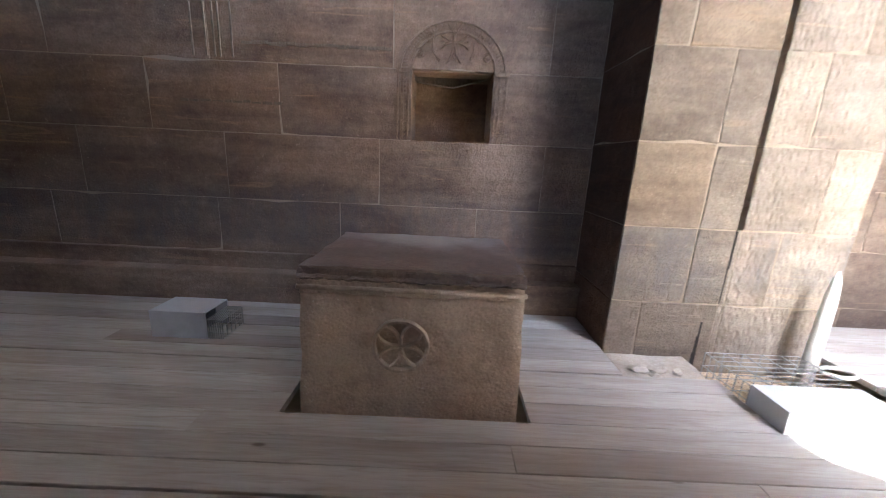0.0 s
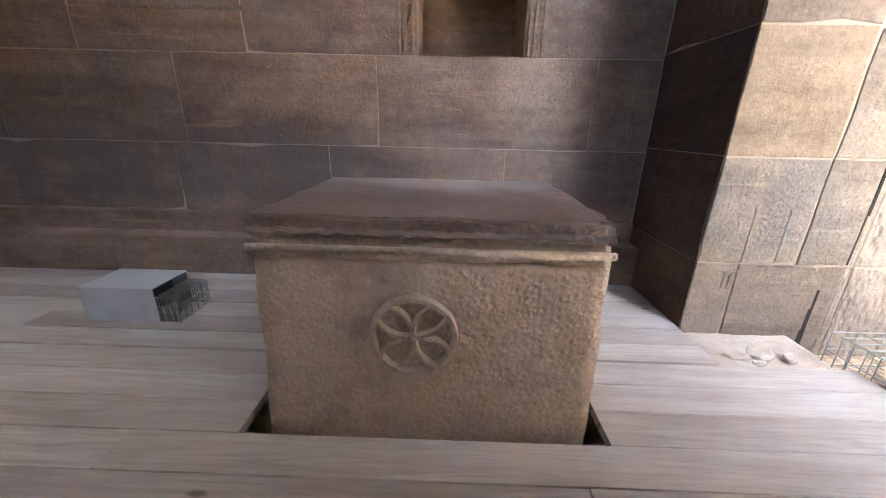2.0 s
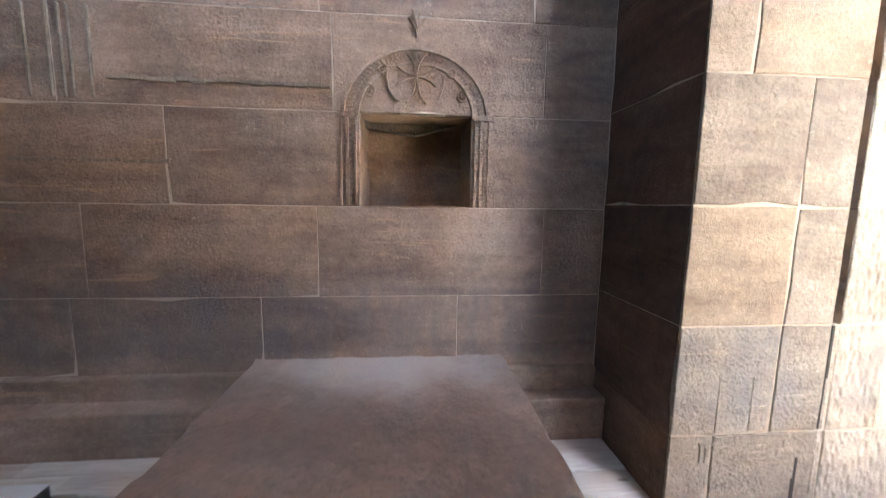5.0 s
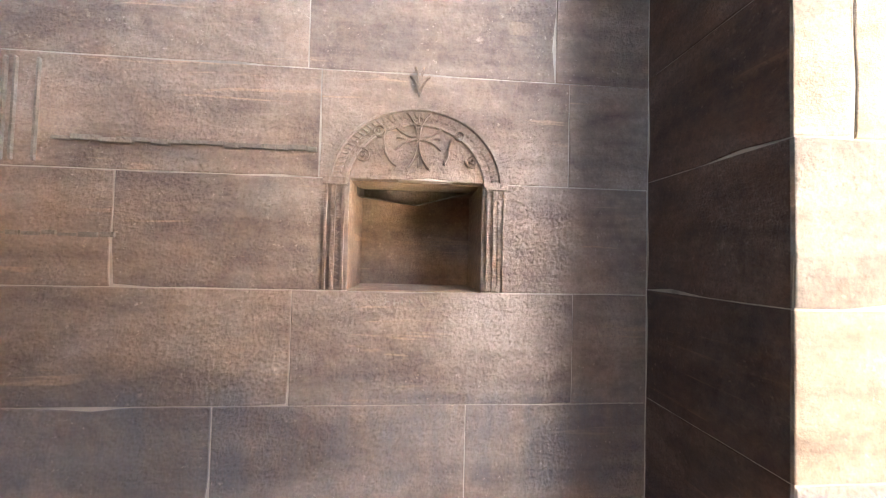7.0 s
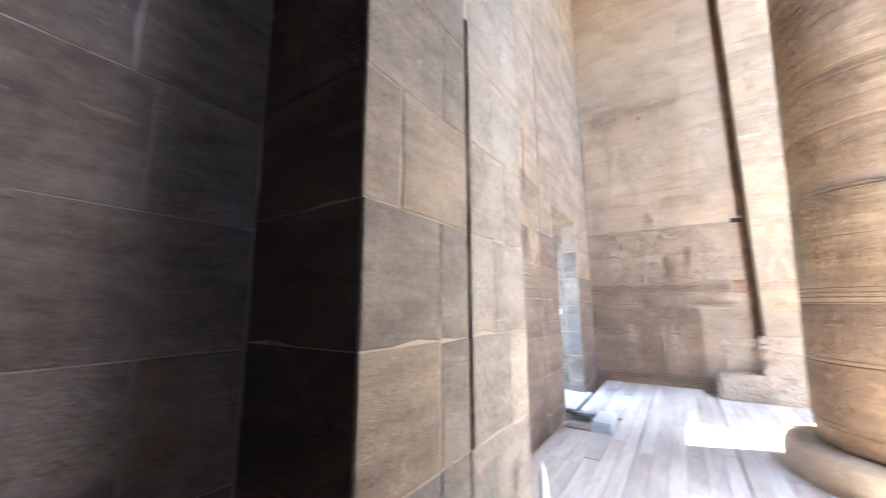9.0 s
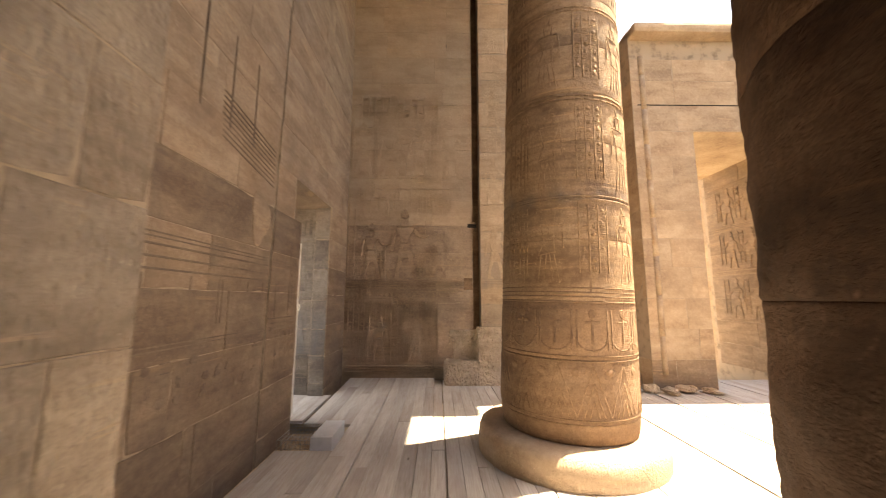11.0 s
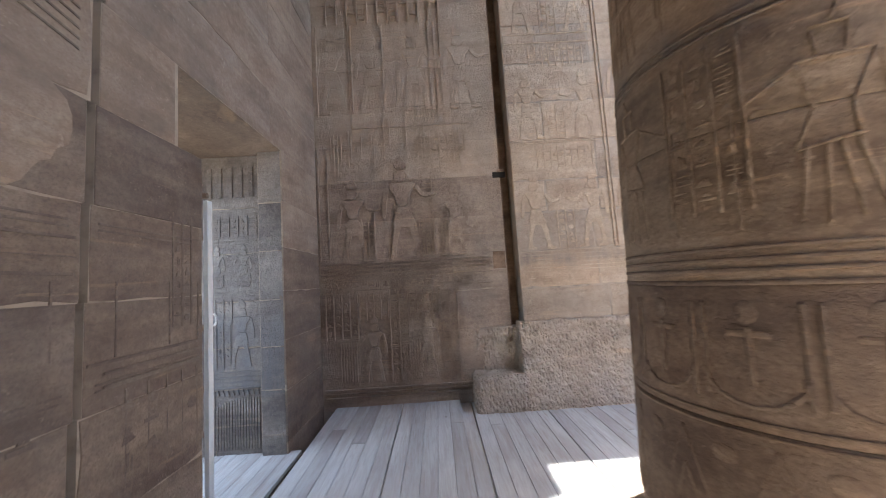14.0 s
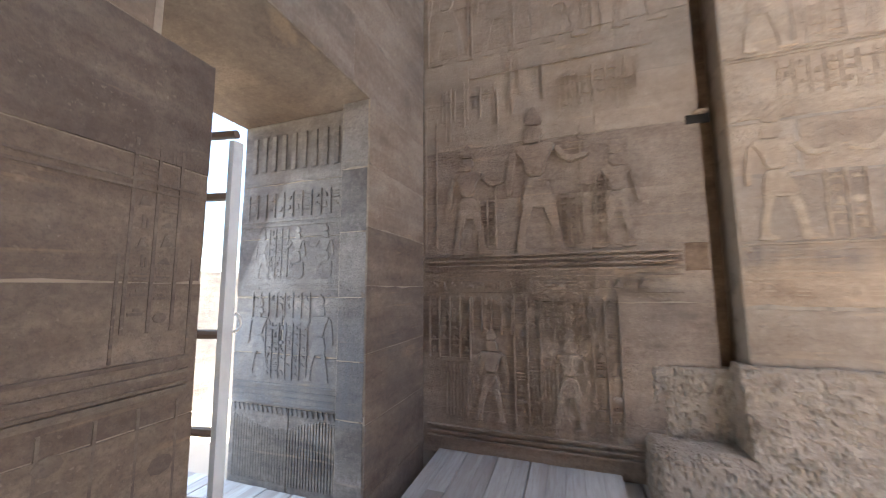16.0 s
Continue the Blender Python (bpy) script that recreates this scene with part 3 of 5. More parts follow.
def glyph(bm, u, v, s, place, d, rng):
    """One small carved sign of size s."""
    k = rng.randrange(6)
    h = s / 2
    if k == 0:
        add_prism(bm, [(u + h * math.cos(i * math.pi / 4), v + h * 0.8 * math.sin(i * math.pi / 4)) for i in range(8)], d, place)
    elif k == 1:
        add_prism(bm, rect(u - h, v - h * 0.3, u + h, v + h * 0.15), d, place)
        add_prism(bm, rect(u - h * 0.3, v + h * 0.3, u + h * 0.5, v + h * 0.75), d, place)
    elif k == 2:
        add_prism(bm, rect(u - h * 0.25, v - h, u + h * 0.1, v + h), d, place)
        add_prism(bm, rect(u + h * 0.35, v - h, u + h * 0.65, v + h * 0.6), d, place)
    elif k == 3:
        add_prism(bm, [(u - h, v - h), (u + h * 0.9, v - h * 0.7), (u + h * 0.1, v + h * 0.2), (u + h * 0.3, v + h), (u - h * 0.5, v + h * 0.7)], d, place)
    elif k == 4:
        for j in range(3):
            add_prism(bm, rect(u - h, v - h + j * h * 0.75, u + h, v - h + j * h * 0.75 + h * 0.22), d, place)
    else:
        add_prism(bm, [(u - h, v - h * 0.6), (u + h, v - h * 0.6), (u + h * 0.4, v + h * 0.5), (u - h * 0.2, v + h * 0.2)], d, place)


def glyph_columns(bm, u0, u1, v0, v1, wide, place, d, rng, keep=0.85, rules=True):
    n = max(1, round((u1 - u0) / wide))
    w = (u1 - u0) / n
    for i in range(n + 1):
        if rules:
            add_prism(bm, rect(u0 + i * w - 0.006, v0, u0 + i * w + 0.006, v1), d, place)
    for i in range(n):
        v = v1 - w * 0.55
        while v > v0 + w * 0.4:
            if rng.random() < keep:
                glyph(bm, u0 + (i + 0.5) * w + rng.uniform(-0.1, 0.1) * w, v, w * rng.uniform(0.5, 0.7), place, d * 0.9, rng)
            v -= w * rng.uniform(0.7, 0.95)


def figure(bm, u, v, h, side, place, d, seated=False):
    """A plain upright carved shape, h high; side +1 or -1 turns it round."""
    def p(*pts):
        for _ in range(2):
            pts = [tuple(x + (y - x) * q for x, y in zip(e, f)) for e, f in zip(pts, pts[1:] + pts[:1]) for q in (0.22, 0.78)]
        add_prism(bm, [(u + side * a * h, v + b * h) for a, b in pts], d, place)
    if seated:
        p((-0.17, 0), (0.12, 0), (0.12, 0.28), (-0.1, 0.3), (-0.17, 0.34))
        p((0.1, 0), (0.25, 0), (0.25, 0.03), (0.17, 0.05), (0.18, 0.34), (0.1, 0.42), (-0.05, 0.42), (0.0, 0.34), (0.1, 0.3))
    else:
        p((-0.15, 0), (-0.02, 0), (-0.03, 0.025), (-0.085, 0.04), (-0.065, 0.2), (-0.005, 0.38), (-0.075, 0.38), (-0.115, 0.2), (-0.135, 0.04))
        p((0.10, 0), (0.24, 0), (0.23, 0.022), (0.165, 0.04), (0.15, 0.2), (0.105, 0.38), (0.03, 0.38), (0.09, 0.2), (0.115, 0.04))
    p((-0.10, 0.33), (0.14, 0.31), (0.10, 0.42), (0.065, 0.53), (-0.07, 0.53), (-0.09, 0.42))
    p((-0.06, 0.535), (0.055, 0.535), (0.075, 0.65), (0.14, 0.735), (0.12, 0.765), (-0.12, 0.765), (-0.14, 0.735), (-0.08, 0.65))
    p((-0.03, 0.77), (0.03, 0.77), (0.035, 0.80), (0.065, 0.815), (0.05, 0.885), (-0.03, 0.895), (-0.065, 0.87), (-0.08, 0.78))
    p((-0.055, 0.90), (0.045, 0.888), (0.06, 0.93), (0.03, 0.99), (0.0, 1.04), (-0.03, 1.0), (-0.07, 0.95))
    p((0.15, 0.745), (0.115, 0.71), (0.20, 0.60), (0.34, 0.635), (0.345, 0.665), (0.21, 0.645))
    p((-0.155, 0.745), (-0.118, 0.73), (-0.145, 0.58), (-0.162, 0.42), (-0.20, 0.42), (-0.19, 0.58))


def ridges(bm, u0, u1, vs, place, d=0.008, w=0.012):
    for v in vs:
        add_prism(bm, rect(u0, v, u1, v + w), d, place)


# ---- side doorway, passage and its gate ----
def door_leaf():
    t = thing("door_leaf", "open wood and steel barred gate leaf with a white edge post", "gate", (6.44, 3.10, 0.02))
    d = Vector((-0.15, 0.80, 0)).normalized()
    def bar(name, a, b, r, mat, label=""):
        bm = bmesh.new()
        a, b = Vector(a), Vector(b)
        if abs(a.z - b.z) > 0.3:
            add_box(bm, (a.x - r, a.y - r * 0.6, a.z), (a.x + r, a.y + r * 0.6, b.z), 0.004)
        else:
            add_tube(bm, a, b, r, 8)
        return part(name, bm, mat, t, label)
    post = bar("edge_post", (0, 0, 0), (0, 0, 2.27), 0.028, M_WHITE, "white painted edge post")
    bar("back_post", d * 0.8, d * 0.8 + Vector((0, 0, 2.40)), 0.03, M_WOOD)
    bar("middle_post", d * 0.4, d * 0.4 + Vector((0, 0, 2.33)), 0.018, M_WOOD)
    for z in (0.12, 0.62, 0.92, 1.35, 2.0, 2.31):
        bar("cross_bar", Vector((0, 0, z)), d * 0.8 + Vector((0, 0, z)), 0.022, M_WOOD)
    bm = bmesh.new()
    for i in range(8):
        a0, a1 = -math.pi / 2 + math.pi * i / 8, -math.pi / 2 + math.pi * (i + 1) / 8
        add_tube(bm, (0.03 + 0.03 * math.cos(a0), -0.02, 1.40 + 0.04 * math.sin(a0)), (0.03 + 0.03 * math.cos(a1), -0.02, 1.40 + 0.04 * math.sin(a1)), 0.008)
    part("handle", bm, M_WHITE, t, "white bow handle")
    return t


door_leaf()


# ---- the column beside the walk, and the one by the altar ----
# cut lines of a worn standing figure: across and up, from and to
OUTLINE = [(-0.08, 0.0, -0.03, 0.36), (-0.02, 0.02, 0.01, 0.36), (0.06, 0.0, 0.04, 0.36), (0.12, 0.02, 0.09, 0.36), (-0.05, 0.38, 0.12, 0.34), (-0.04, 0.38, -0.03, 0.52),
           (0.12, 0.34, 0.06, 0.52), (-0.03, 0.52, -0.10, 0.74), (0.06, 0.52, 0.10, 0.74), (-0.10, 0.75, 0.10, 0.75), (0.10, 0.73, 0.26, 0.60), (0.28, 0.0, 0.28, 0.82),
           (-0.03, 0.76, -0.05, 0.90), (0.04, 0.77, 0.05, 0.88), (-0.05, 0.90, 0.05, 0.90), (0.0, 0.91, -0.03, 1.0), (-0.11, 0.73, -0.12, 0.42)]


def column(x, y, label, mat, seed, top=ROOF - 0.9, carve=True, rad=0.672, low=None):
    low = low or mat
    rng = random.Random(seed)
    t = thing("column", label, "column", (x, y, 0.0), "hall columns")
    def r_at(z):
        foot = 0.035 * max(0.0, 1 - (z - 0.28) / 0.35) ** 2
        # drums above 3.5 m, out of view, thinned to let the sun patch through
        broken = 0.0 if carve else 0.20 * max(0.0, min(1.0, (z - 3.5) / 0.8))
        return rad + 0.026 - foot - broken - 0.016 * max(0.0, z - 0.3)
    # base disc with a rounded shoulder
    seg = 72 if carve else 144
    prof = [(0.0, 0.285), (0.60, 0.285), (0.80, 0.285), (0.86, 0.277), (0.905, 0.25), (0.925, 0.2), (0.93, 0.12), (0.925, 0.002)]
    bm = bmesh.new()
    rings = []
    for q, z in prof[1:]:
        rings.append([bm.verts.new(((q + rng.uniform(-0.004, 0.004)) * math.cos(2 * math.pi * i / seg), (q + rng.uniform(-0.004, 0.004)) * math.sin(2 * math.pi * i / seg), z)) for i in range(seg)])
    for a, b in zip(rings, rings[1:]):
        for i in range(seg):
            j = (i + 1) % seg
            bm.faces.new((a[i], b[i], b[j], a[j]))
    bm.faces.new(rings[0])
    part("base", bm, M_ROUGH if not carve else M_PIL, t, "worn round stone base", True)
    # drums
    z = 0.29
    beds = [0.29, 0.47, 1.02, 1.53, 2.12, 2.52, 3.1, 3.62, 4.15, 4.7, 5.25, 5.8, 6.3, 7.0, 7.8, top]
    for z0, z1 in zip(beds, beds[1:]):
        bm = bmesh.new()
        rows = [z0, z0 + 0.004, z0 + 0.014] + [z0 + (z1 - z0) * k / (6 if carve else 16) for k in range(1, 6 if carve else 16)] + [z1 - 0.014, z1 - 0.004, z1]
        rings = []
        for k, zz in enumerate(rows):
            cut = 0.005 if k in (0, len(rows) - 1) else 0.002 if k in (1, len(rows) - 2) else 0.0
            ring = []
            for i in range(seg):
                a = 2 * math.pi * i / seg
                w = noise.noise((math.cos(a) * 2, math.sin(a) * 2, zz * 2 + seed)) * 0.0025
                if not carve:
                    q = Vector((math.cos(a) * rad, math.sin(a) * rad, zz))
                    w += noise.noise(q * 7) * 0.012 + noise.noise(q * 19) * 0.008 - 0.05 * max(0.0, noise.noise(q * 3.1) - 0.15)
                chip = max(0.0, noise.noise((math.cos(a) * 5, math.sin(a) * 5, z0 * 9 + seed)) - 0.3) * 0.008 if not carve and k in (0, 1, 2, len(rows) - 1, len(rows) - 2) else 0.0
                q = r_at(zz) + w - cut - chip
                ring.append(bm.verts.new((q * math.cos(a), q * math.sin(a), zz)))
            rings.append(ring)
        for a, b in zip(rings, rings[1:]):
            for i in range(seg):
                j = (i + 1) % seg
                bm.faces.new((a[i], a[j], b[j], b[i]))
        bm.faces.new(rings[0][::-1])
        bm.faces.new(rings[-1])
        part("drum", bm, low if z1 < 1.6 else mat, t, "", True)
    part("abacus", box((-0.62, -0.62, top), (0.62, 0.62, ROOF), 0.02), mat, t)
    if not carve:
        return t, r_at
    place = lambda u, v, w: ((r_at(v) + w) * math.cos(u / rad), (r_at(v) + w) * math.sin(u / rad), v)
    full = 2 * math.pi * rad
    def around(v0, v1, w):
        for i in range(48):
            yield [(full * i / 48, v0), (full * (i + 1) / 48, v0), (full * (i + 1) / 48, v0 + w), (full * i / 48, v0 + w)]
    part("joint_notch", box((-0.679, -0.011, 1.62), (-0.6, 0.011, 1.76), 0.003), M_COL2, t, "dark open joint")
    bm = bmesh.new()
    for v, w in ((1.525, 0.02), (1.575, 0.016), (1.615, 0.014), (1.655, 0.014), (1.00, 0.012), (1.045, 0.012), (0.50, 0.012)):
        for pts in around(v, v, w):
            add_prism(bm, pts, 0.003, place)
    part("carved_bands", bm, low, t, "", True)
    bm = bmesh.new()
    n = 14
    for i in range(n):
        u = full * i / n
        w = full / n
        for k, (half, tip) in enumerate(((0.5, 0.97), (0.3, 0.82), (0.14, 0.68))):
            for s in (-1, 1):
                a, b = (u + s * half * w, 0.53), (u, tip)
                add_prism(bm, [(a[0] - 0.006, a[1]), (a[0] + 0.006, a[1]), (b[0] + 0.004, b[1]), (b[0] - 0.004, b[1])], 0.004, place)
        add_prism(bm, [(u + w / 2 + 0.045 * math.cos(q * math.pi / 4), 0.91 + 0.035 * math.sin(q * math.pi / 4)) for q in range(8)], 0.002, place)
    part("leaf_carving", bm, low, t, "", True)
    bm = bmesh.new()
    n = 13
    for i in range(n):
        u, w = full * i / n, full / n
        for q in range(8):
            a0, a1 = math.pi + math.pi * q / 8, math.pi + math.pi * (q + 1) / 8
            add_prism(bm, [(u + w / 2 + e * math.cos(a), 1.22 + e * 0.85 * math.sin(a)) for e, a in ((w * 0.46, a0), (w * 0.46, a1), (w * 0.41, a1), (w * 0.41, a0))], 0.0026, place)
        add_prism(bm, rect(u + w * 0.47, 1.16, u + w * 0.54, 1.38), 0.0026, place)
        add_prism(bm, rect(u + w * 0.3, 1.34, u + w * 0.7, 1.365), 0.0026, place)
        add_prism(bm, [(u + w * 0.5 + 0.035 * math.cos(q * math.pi / 4), 1.43 + 0.045 * math.sin(q * math.pi / 4)) for q in range(8)], 0.0026, place)
        add_prism(bm, rect(u - w * 0.08, 1.10, u - w * 0.02, 1.47), 0.0026, place)
        add_prism(bm, rect(u + w * 0.06, 1.12, u + w * 0.11, 1.47), 0.0026, place)
    part("emblem_carving", bm, low, t, "", True)
    bm = bmesh.new()
    def cut(u0, v0, u1, v1, w=0.011):
        n = max(1, round(abs(u1 - u0) / 0.05))
        for q in range(n):
            a, b = ((u0 + (u1 - u0) * e / n, v0 + (v1 - v0) * e / n) for e in (q, q + 1))
            d = Vector((b[0] - a[0], b[1] - a[1])).normalized() * w / 2
            add_prism(bm, [(a[0] + d.y, a[1] - d.x), (b[0] + d.y, b[1] - d.x), (b[0] - d.y, b[1] + d.x), (a[0] - d.y, a[1] + d.x)], 0.0035, place)
    for v0, v1 in ((1.72, 2.46), (2.62, 3.5), (3.7, 4.5), (4.75, 5.5)):
        i = 0
        u = 0.0
        while u < full - 0.3:
            h, side = v1 - v0, 1 if i % 2 else -1
            for a, b, c, e in OUTLINE:
                cut(u + 0.2 + side * a, v0 + b * h, u + 0.2 + side * c, v0 + e * h)
            glyph_columns(bm, u + 0.46, u + 0.74, v0 + (v1 - v0) * 0.1, v1, 0.09, place, 0.0045, rng, 0.9)
            u += 0.78
            i += 1
        for v in (v1 + 0.04, v1 + 0.08):
            for pts in around(v, v, 0.01):
                add_prism(bm, pts, 0.006, place)
    part("register_carving", bm, mat, t, "", True)
    return t, r_at


carved_column = column(5.482, -0.17, "carved golden sandstone column on a round base", M_COL, 3, low=M_COL2)[0]
carved_column.location.z = -0.028
carved_column.rotation_euler = (radians(1.4), 0, 0)      # it leans a little
column(2.08, -0.225, "dark weathered sandstone column with broken edge", M_DARKCOL_SHADE, 8, carve=False)
setting(mesh_ob("trim_architrave", box((1.76, -0.65, ROOF - 0.35), (8.4, 0.2, ROOF - 0.004)), M_MID), "stone architrave over the columns", "beam")


# ---- the altar ----
def altar():
    t = thing("altar", "square stone altar with a carved wheel cross and dark slab", "altar", (0.155, 2.03, -0.42))
    ox, oy, oz = t.location
    rng = random.Random(2)
    x0, x1, y0, y1 = -0.366, 0.680, 1.612, 2.42
    # body with rough sides
    def lump(lo, hi, cell, amp, seed, chips=0.0, hacked=0.0):
        bm = bmesh.new()
        n = [max(2, round((b - a) / cell)) for a, b in zip(lo, hi)]
        bmesh.ops.create_cube(bm, size=1)
        bmesh.ops.delete(bm, geom=list(bm.verts), context="VERTS")
        pts = {}
        def vert(i, j, k):
            if (i, j, k) not in pts:
                p = Vector([a + (b - a) * q / m for a, b, q, m in zip(lo, hi, (i, j, k), n)])
                edge = sum(q in (0, m) for q, m in zip((i, j, k), n))
                w = noise.noise_vector(p * 7 + Vector((seed, 0, 0))) * amp
                w = w + noise.noise_vector(p * 27) * hacked + noise.noise_vector(p * 60) * hacked * 0.6
                c = (Vector(lo) + Vector(hi)) / 2
                if edge >= 2:
                    pull = 0.006 + chips * max(0.0, noise.noise(p * 9 + Vector((0, seed, 0))) + 0.1)
                    w = w + (c - p).normalized() * pull
                p.x += (p.x - 0.155) * 0.05 * (1 - max(p.z, -0.2) / 0.62)
                if p.z > 0.66:
                    p.y += 0.02 * (c.y - p.y) / abs(hi[1] - c.y)
                pts[(i, j, k)] = bm.verts.new(p + w - t.location)
            return pts[(i, j, k)]
        for ax in range(3):
            o = [q for q in range(3) if q != ax]
            for side in (0, n[ax]):
                for a in range(n[o[0]]):
                    for b in range(n[o[1]]):
                        quad = []
                        for da, db in ((0, 0), (1, 0), (1, 1), (0, 1)):
                            ix = [0, 0, 0]
                            ix[ax], ix[o[0]], ix[o[1]] = side, a + da, b + db
                            quad.append(vert(*ix))
                        bm.faces.new(quad)
        return bm
    part("body", lump((x0 + 0.006, y0, -0.42), (x1 - 0.004, y1, 0.585), 0.045, 0.002, 3.0, 0.012), M_ALTAR, t, "pitted brown stone block", True)
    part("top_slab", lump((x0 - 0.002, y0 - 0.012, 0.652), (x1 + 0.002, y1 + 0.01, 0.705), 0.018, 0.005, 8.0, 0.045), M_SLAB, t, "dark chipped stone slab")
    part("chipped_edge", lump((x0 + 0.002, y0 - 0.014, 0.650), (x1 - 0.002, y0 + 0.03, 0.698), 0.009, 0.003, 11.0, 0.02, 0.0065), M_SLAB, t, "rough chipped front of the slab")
    part("neck", lump((x0 + 0.004, y0 - 0.001, 0.575), (x1 - 0.002, y1, 0.66), 0.03, 0.002, 5.0, 0.01), M_ALTAR, t, "", True)
    bm = bmesh.new()
    add_tube(bm, (x0 - ox, y0 - 0.006 - oy, 0.611 - oz), (x1 - ox, y0 - 0.006 - oy, 0.611 - oz), 0.012, 10)
    part("moulding", bm, M_ALTAR, t, "", True)
    # wheel cross: a raised ring and the edges of four flaring arms
    cx, cz, r = 0.112, 0.337, 0.132
    at = lambda u, v, w: (u - ox, y0 + 0.002 - w - oy, v - oz)
    bm = bmesh.new()
    turn = [2 * math.pi * i / 48 for i in range(48)]
    wob = [1 + 0.02 * noise.noise((math.cos(a) * 3, math.sin(a) * 3, 1.0)) for a in turn]
    add_band(bm, [(cx + (r + 0.006) * w * math.cos(a), cz + (r + 0.006) * w * math.sin(a)) for a, w in zip(turn, wob)], [(cx + (r - 0.016) * w * math.cos(a), cz + (r - 0.016) * w * math.sin(a)) for a, w in zip(turn, wob)], 0.02, at, True)
    part("ring", bm, M_ALTAR, t)
    tilt = radians(5)
    for k in range(4):
        a = tilt + math.pi / 2 * k
        for s in (-1, 1):
            line = []
            bm = bmesh.new()
            for q in range(8):
                e = 0.012 + (r - 0.022) * q / 7
                line.append((e, a + s * (0.10 + 0.42 * (q / 7) ** 1.8)))
            add_band(bm, [(cx + e * math.cos(b - 0.009 / e), cz + e * math.sin(b - 0.009 / e)) for e, b in line], [(cx + e * math.cos(b + 0.009 / e), cz + e * math.sin(b + 0.009 / e)) for e, b in line], 0.018, at)
            part("cross_edge", bm, M_ALTAR, t)
    bm = bmesh.new()
    for q in range(6):
        u = cx - 0.01 + 0.03 * math.sin(q * 0.5)
        add_prism(bm, rect(u - 0.01, cz - r - 0.012 * q - 0.014, u + 0.012, cz - r - 0.012 * q), 0.010, at)
    part("cross_foot", bm, M_ALTAR, t)
    return t


altar()


# ---- floodlights with wire guards ----
def floodlight(at, turn, mat, label, size=(0.36, 0.2, 0.18), cage=(0.30, 0.24, 0.14)):
    t = thing("floodlight", label, "floodlight", at, "floor floodlights")
    t.rotation_euler = (0, 0, radians(turn))
    w, d, h = size
    bm = bmesh.new()
    shells = []
    for g in (0.0, 0.006):
        top, y = h - g, d / 2 - g
        back = -w + g
        shells.append([bm.verts.new(q) for q in ((back, -y, 0), (back, y, 0), (back, y, top), (back, -y, top), (0, -y, 0), (0, y, 0), (0, y, top), (0, -y, top))])
    for (a, b, c, e) in ((0, 1, 2, 3), (0, 4, 7, 3), (1, 5, 6, 2), (3, 2, 6, 7)):
        for sh in shells:
            bm.faces.new([sh[q] for q in (a, b, c, e)])
    for a, b in ((4, 7), (7, 6), (6, 5), (5, 1), (1, 0), (0, 4)):
        bm.faces.new((shells[0][a], shells[0][b], shells[1][b], shells[1][a]))
    part("hood", bm, mat, t, "folded sheet steel hood")
    part("lamp_body", box((-w * 0.8, -d / 2 + 0.02, 0.01), (-0.08, d / 2 - 0.02, h - 0.04), 0.01), M_BLACK, t)
    part("lens", box((-0.078, -d / 2 + 0.025, 0.02), (-0.07, d / 2 - 0.025, h - 0.045)), M_GLASS, t)
    c, cd, ch = cage
    guard = thing("wire_guard", "", "")
    guard.parent = t
    guard["label"] = "welded wire mesh guard"
    def wire(*pts):
        bm = bmesh.new()
        for a, b in zip(pts, pts[1:]):
            add_tube(bm, a, b, 0.0028, 5)
        part("wire", bm, M_WIRE, guard)
    for i in range(6):
        y = -cd / 2 + cd * i / 5
        wire((0, y, ch), (c, y, ch), (c, y, 0))
    for i in range(8):
        x = c * i / 7
        wire((x, -cd / 2, 0), (x, -cd / 2, ch), (x, cd / 2, ch), (x, cd / 2, 0))
    for z in (ch * 0.33, ch * 0.66, 0.004):
        wire((0, -cd / 2, z), (c, -cd / 2, z), (c, cd / 2, z), (0, cd / 2, z))
    return t


floodlight((-1.205, 2.30, 0.0), 0, M_GREY, "grey floor floodlight hood with wire guard on deck", (0.36, 0.24, 0.18), (0.10, 0.23, 0.13))


# ---- carved registers on the walls ----
def carved(parent, name, mat, build):
    bm = bmesh.new()
    build(bm)
    return part(name, bm, mat, parent)


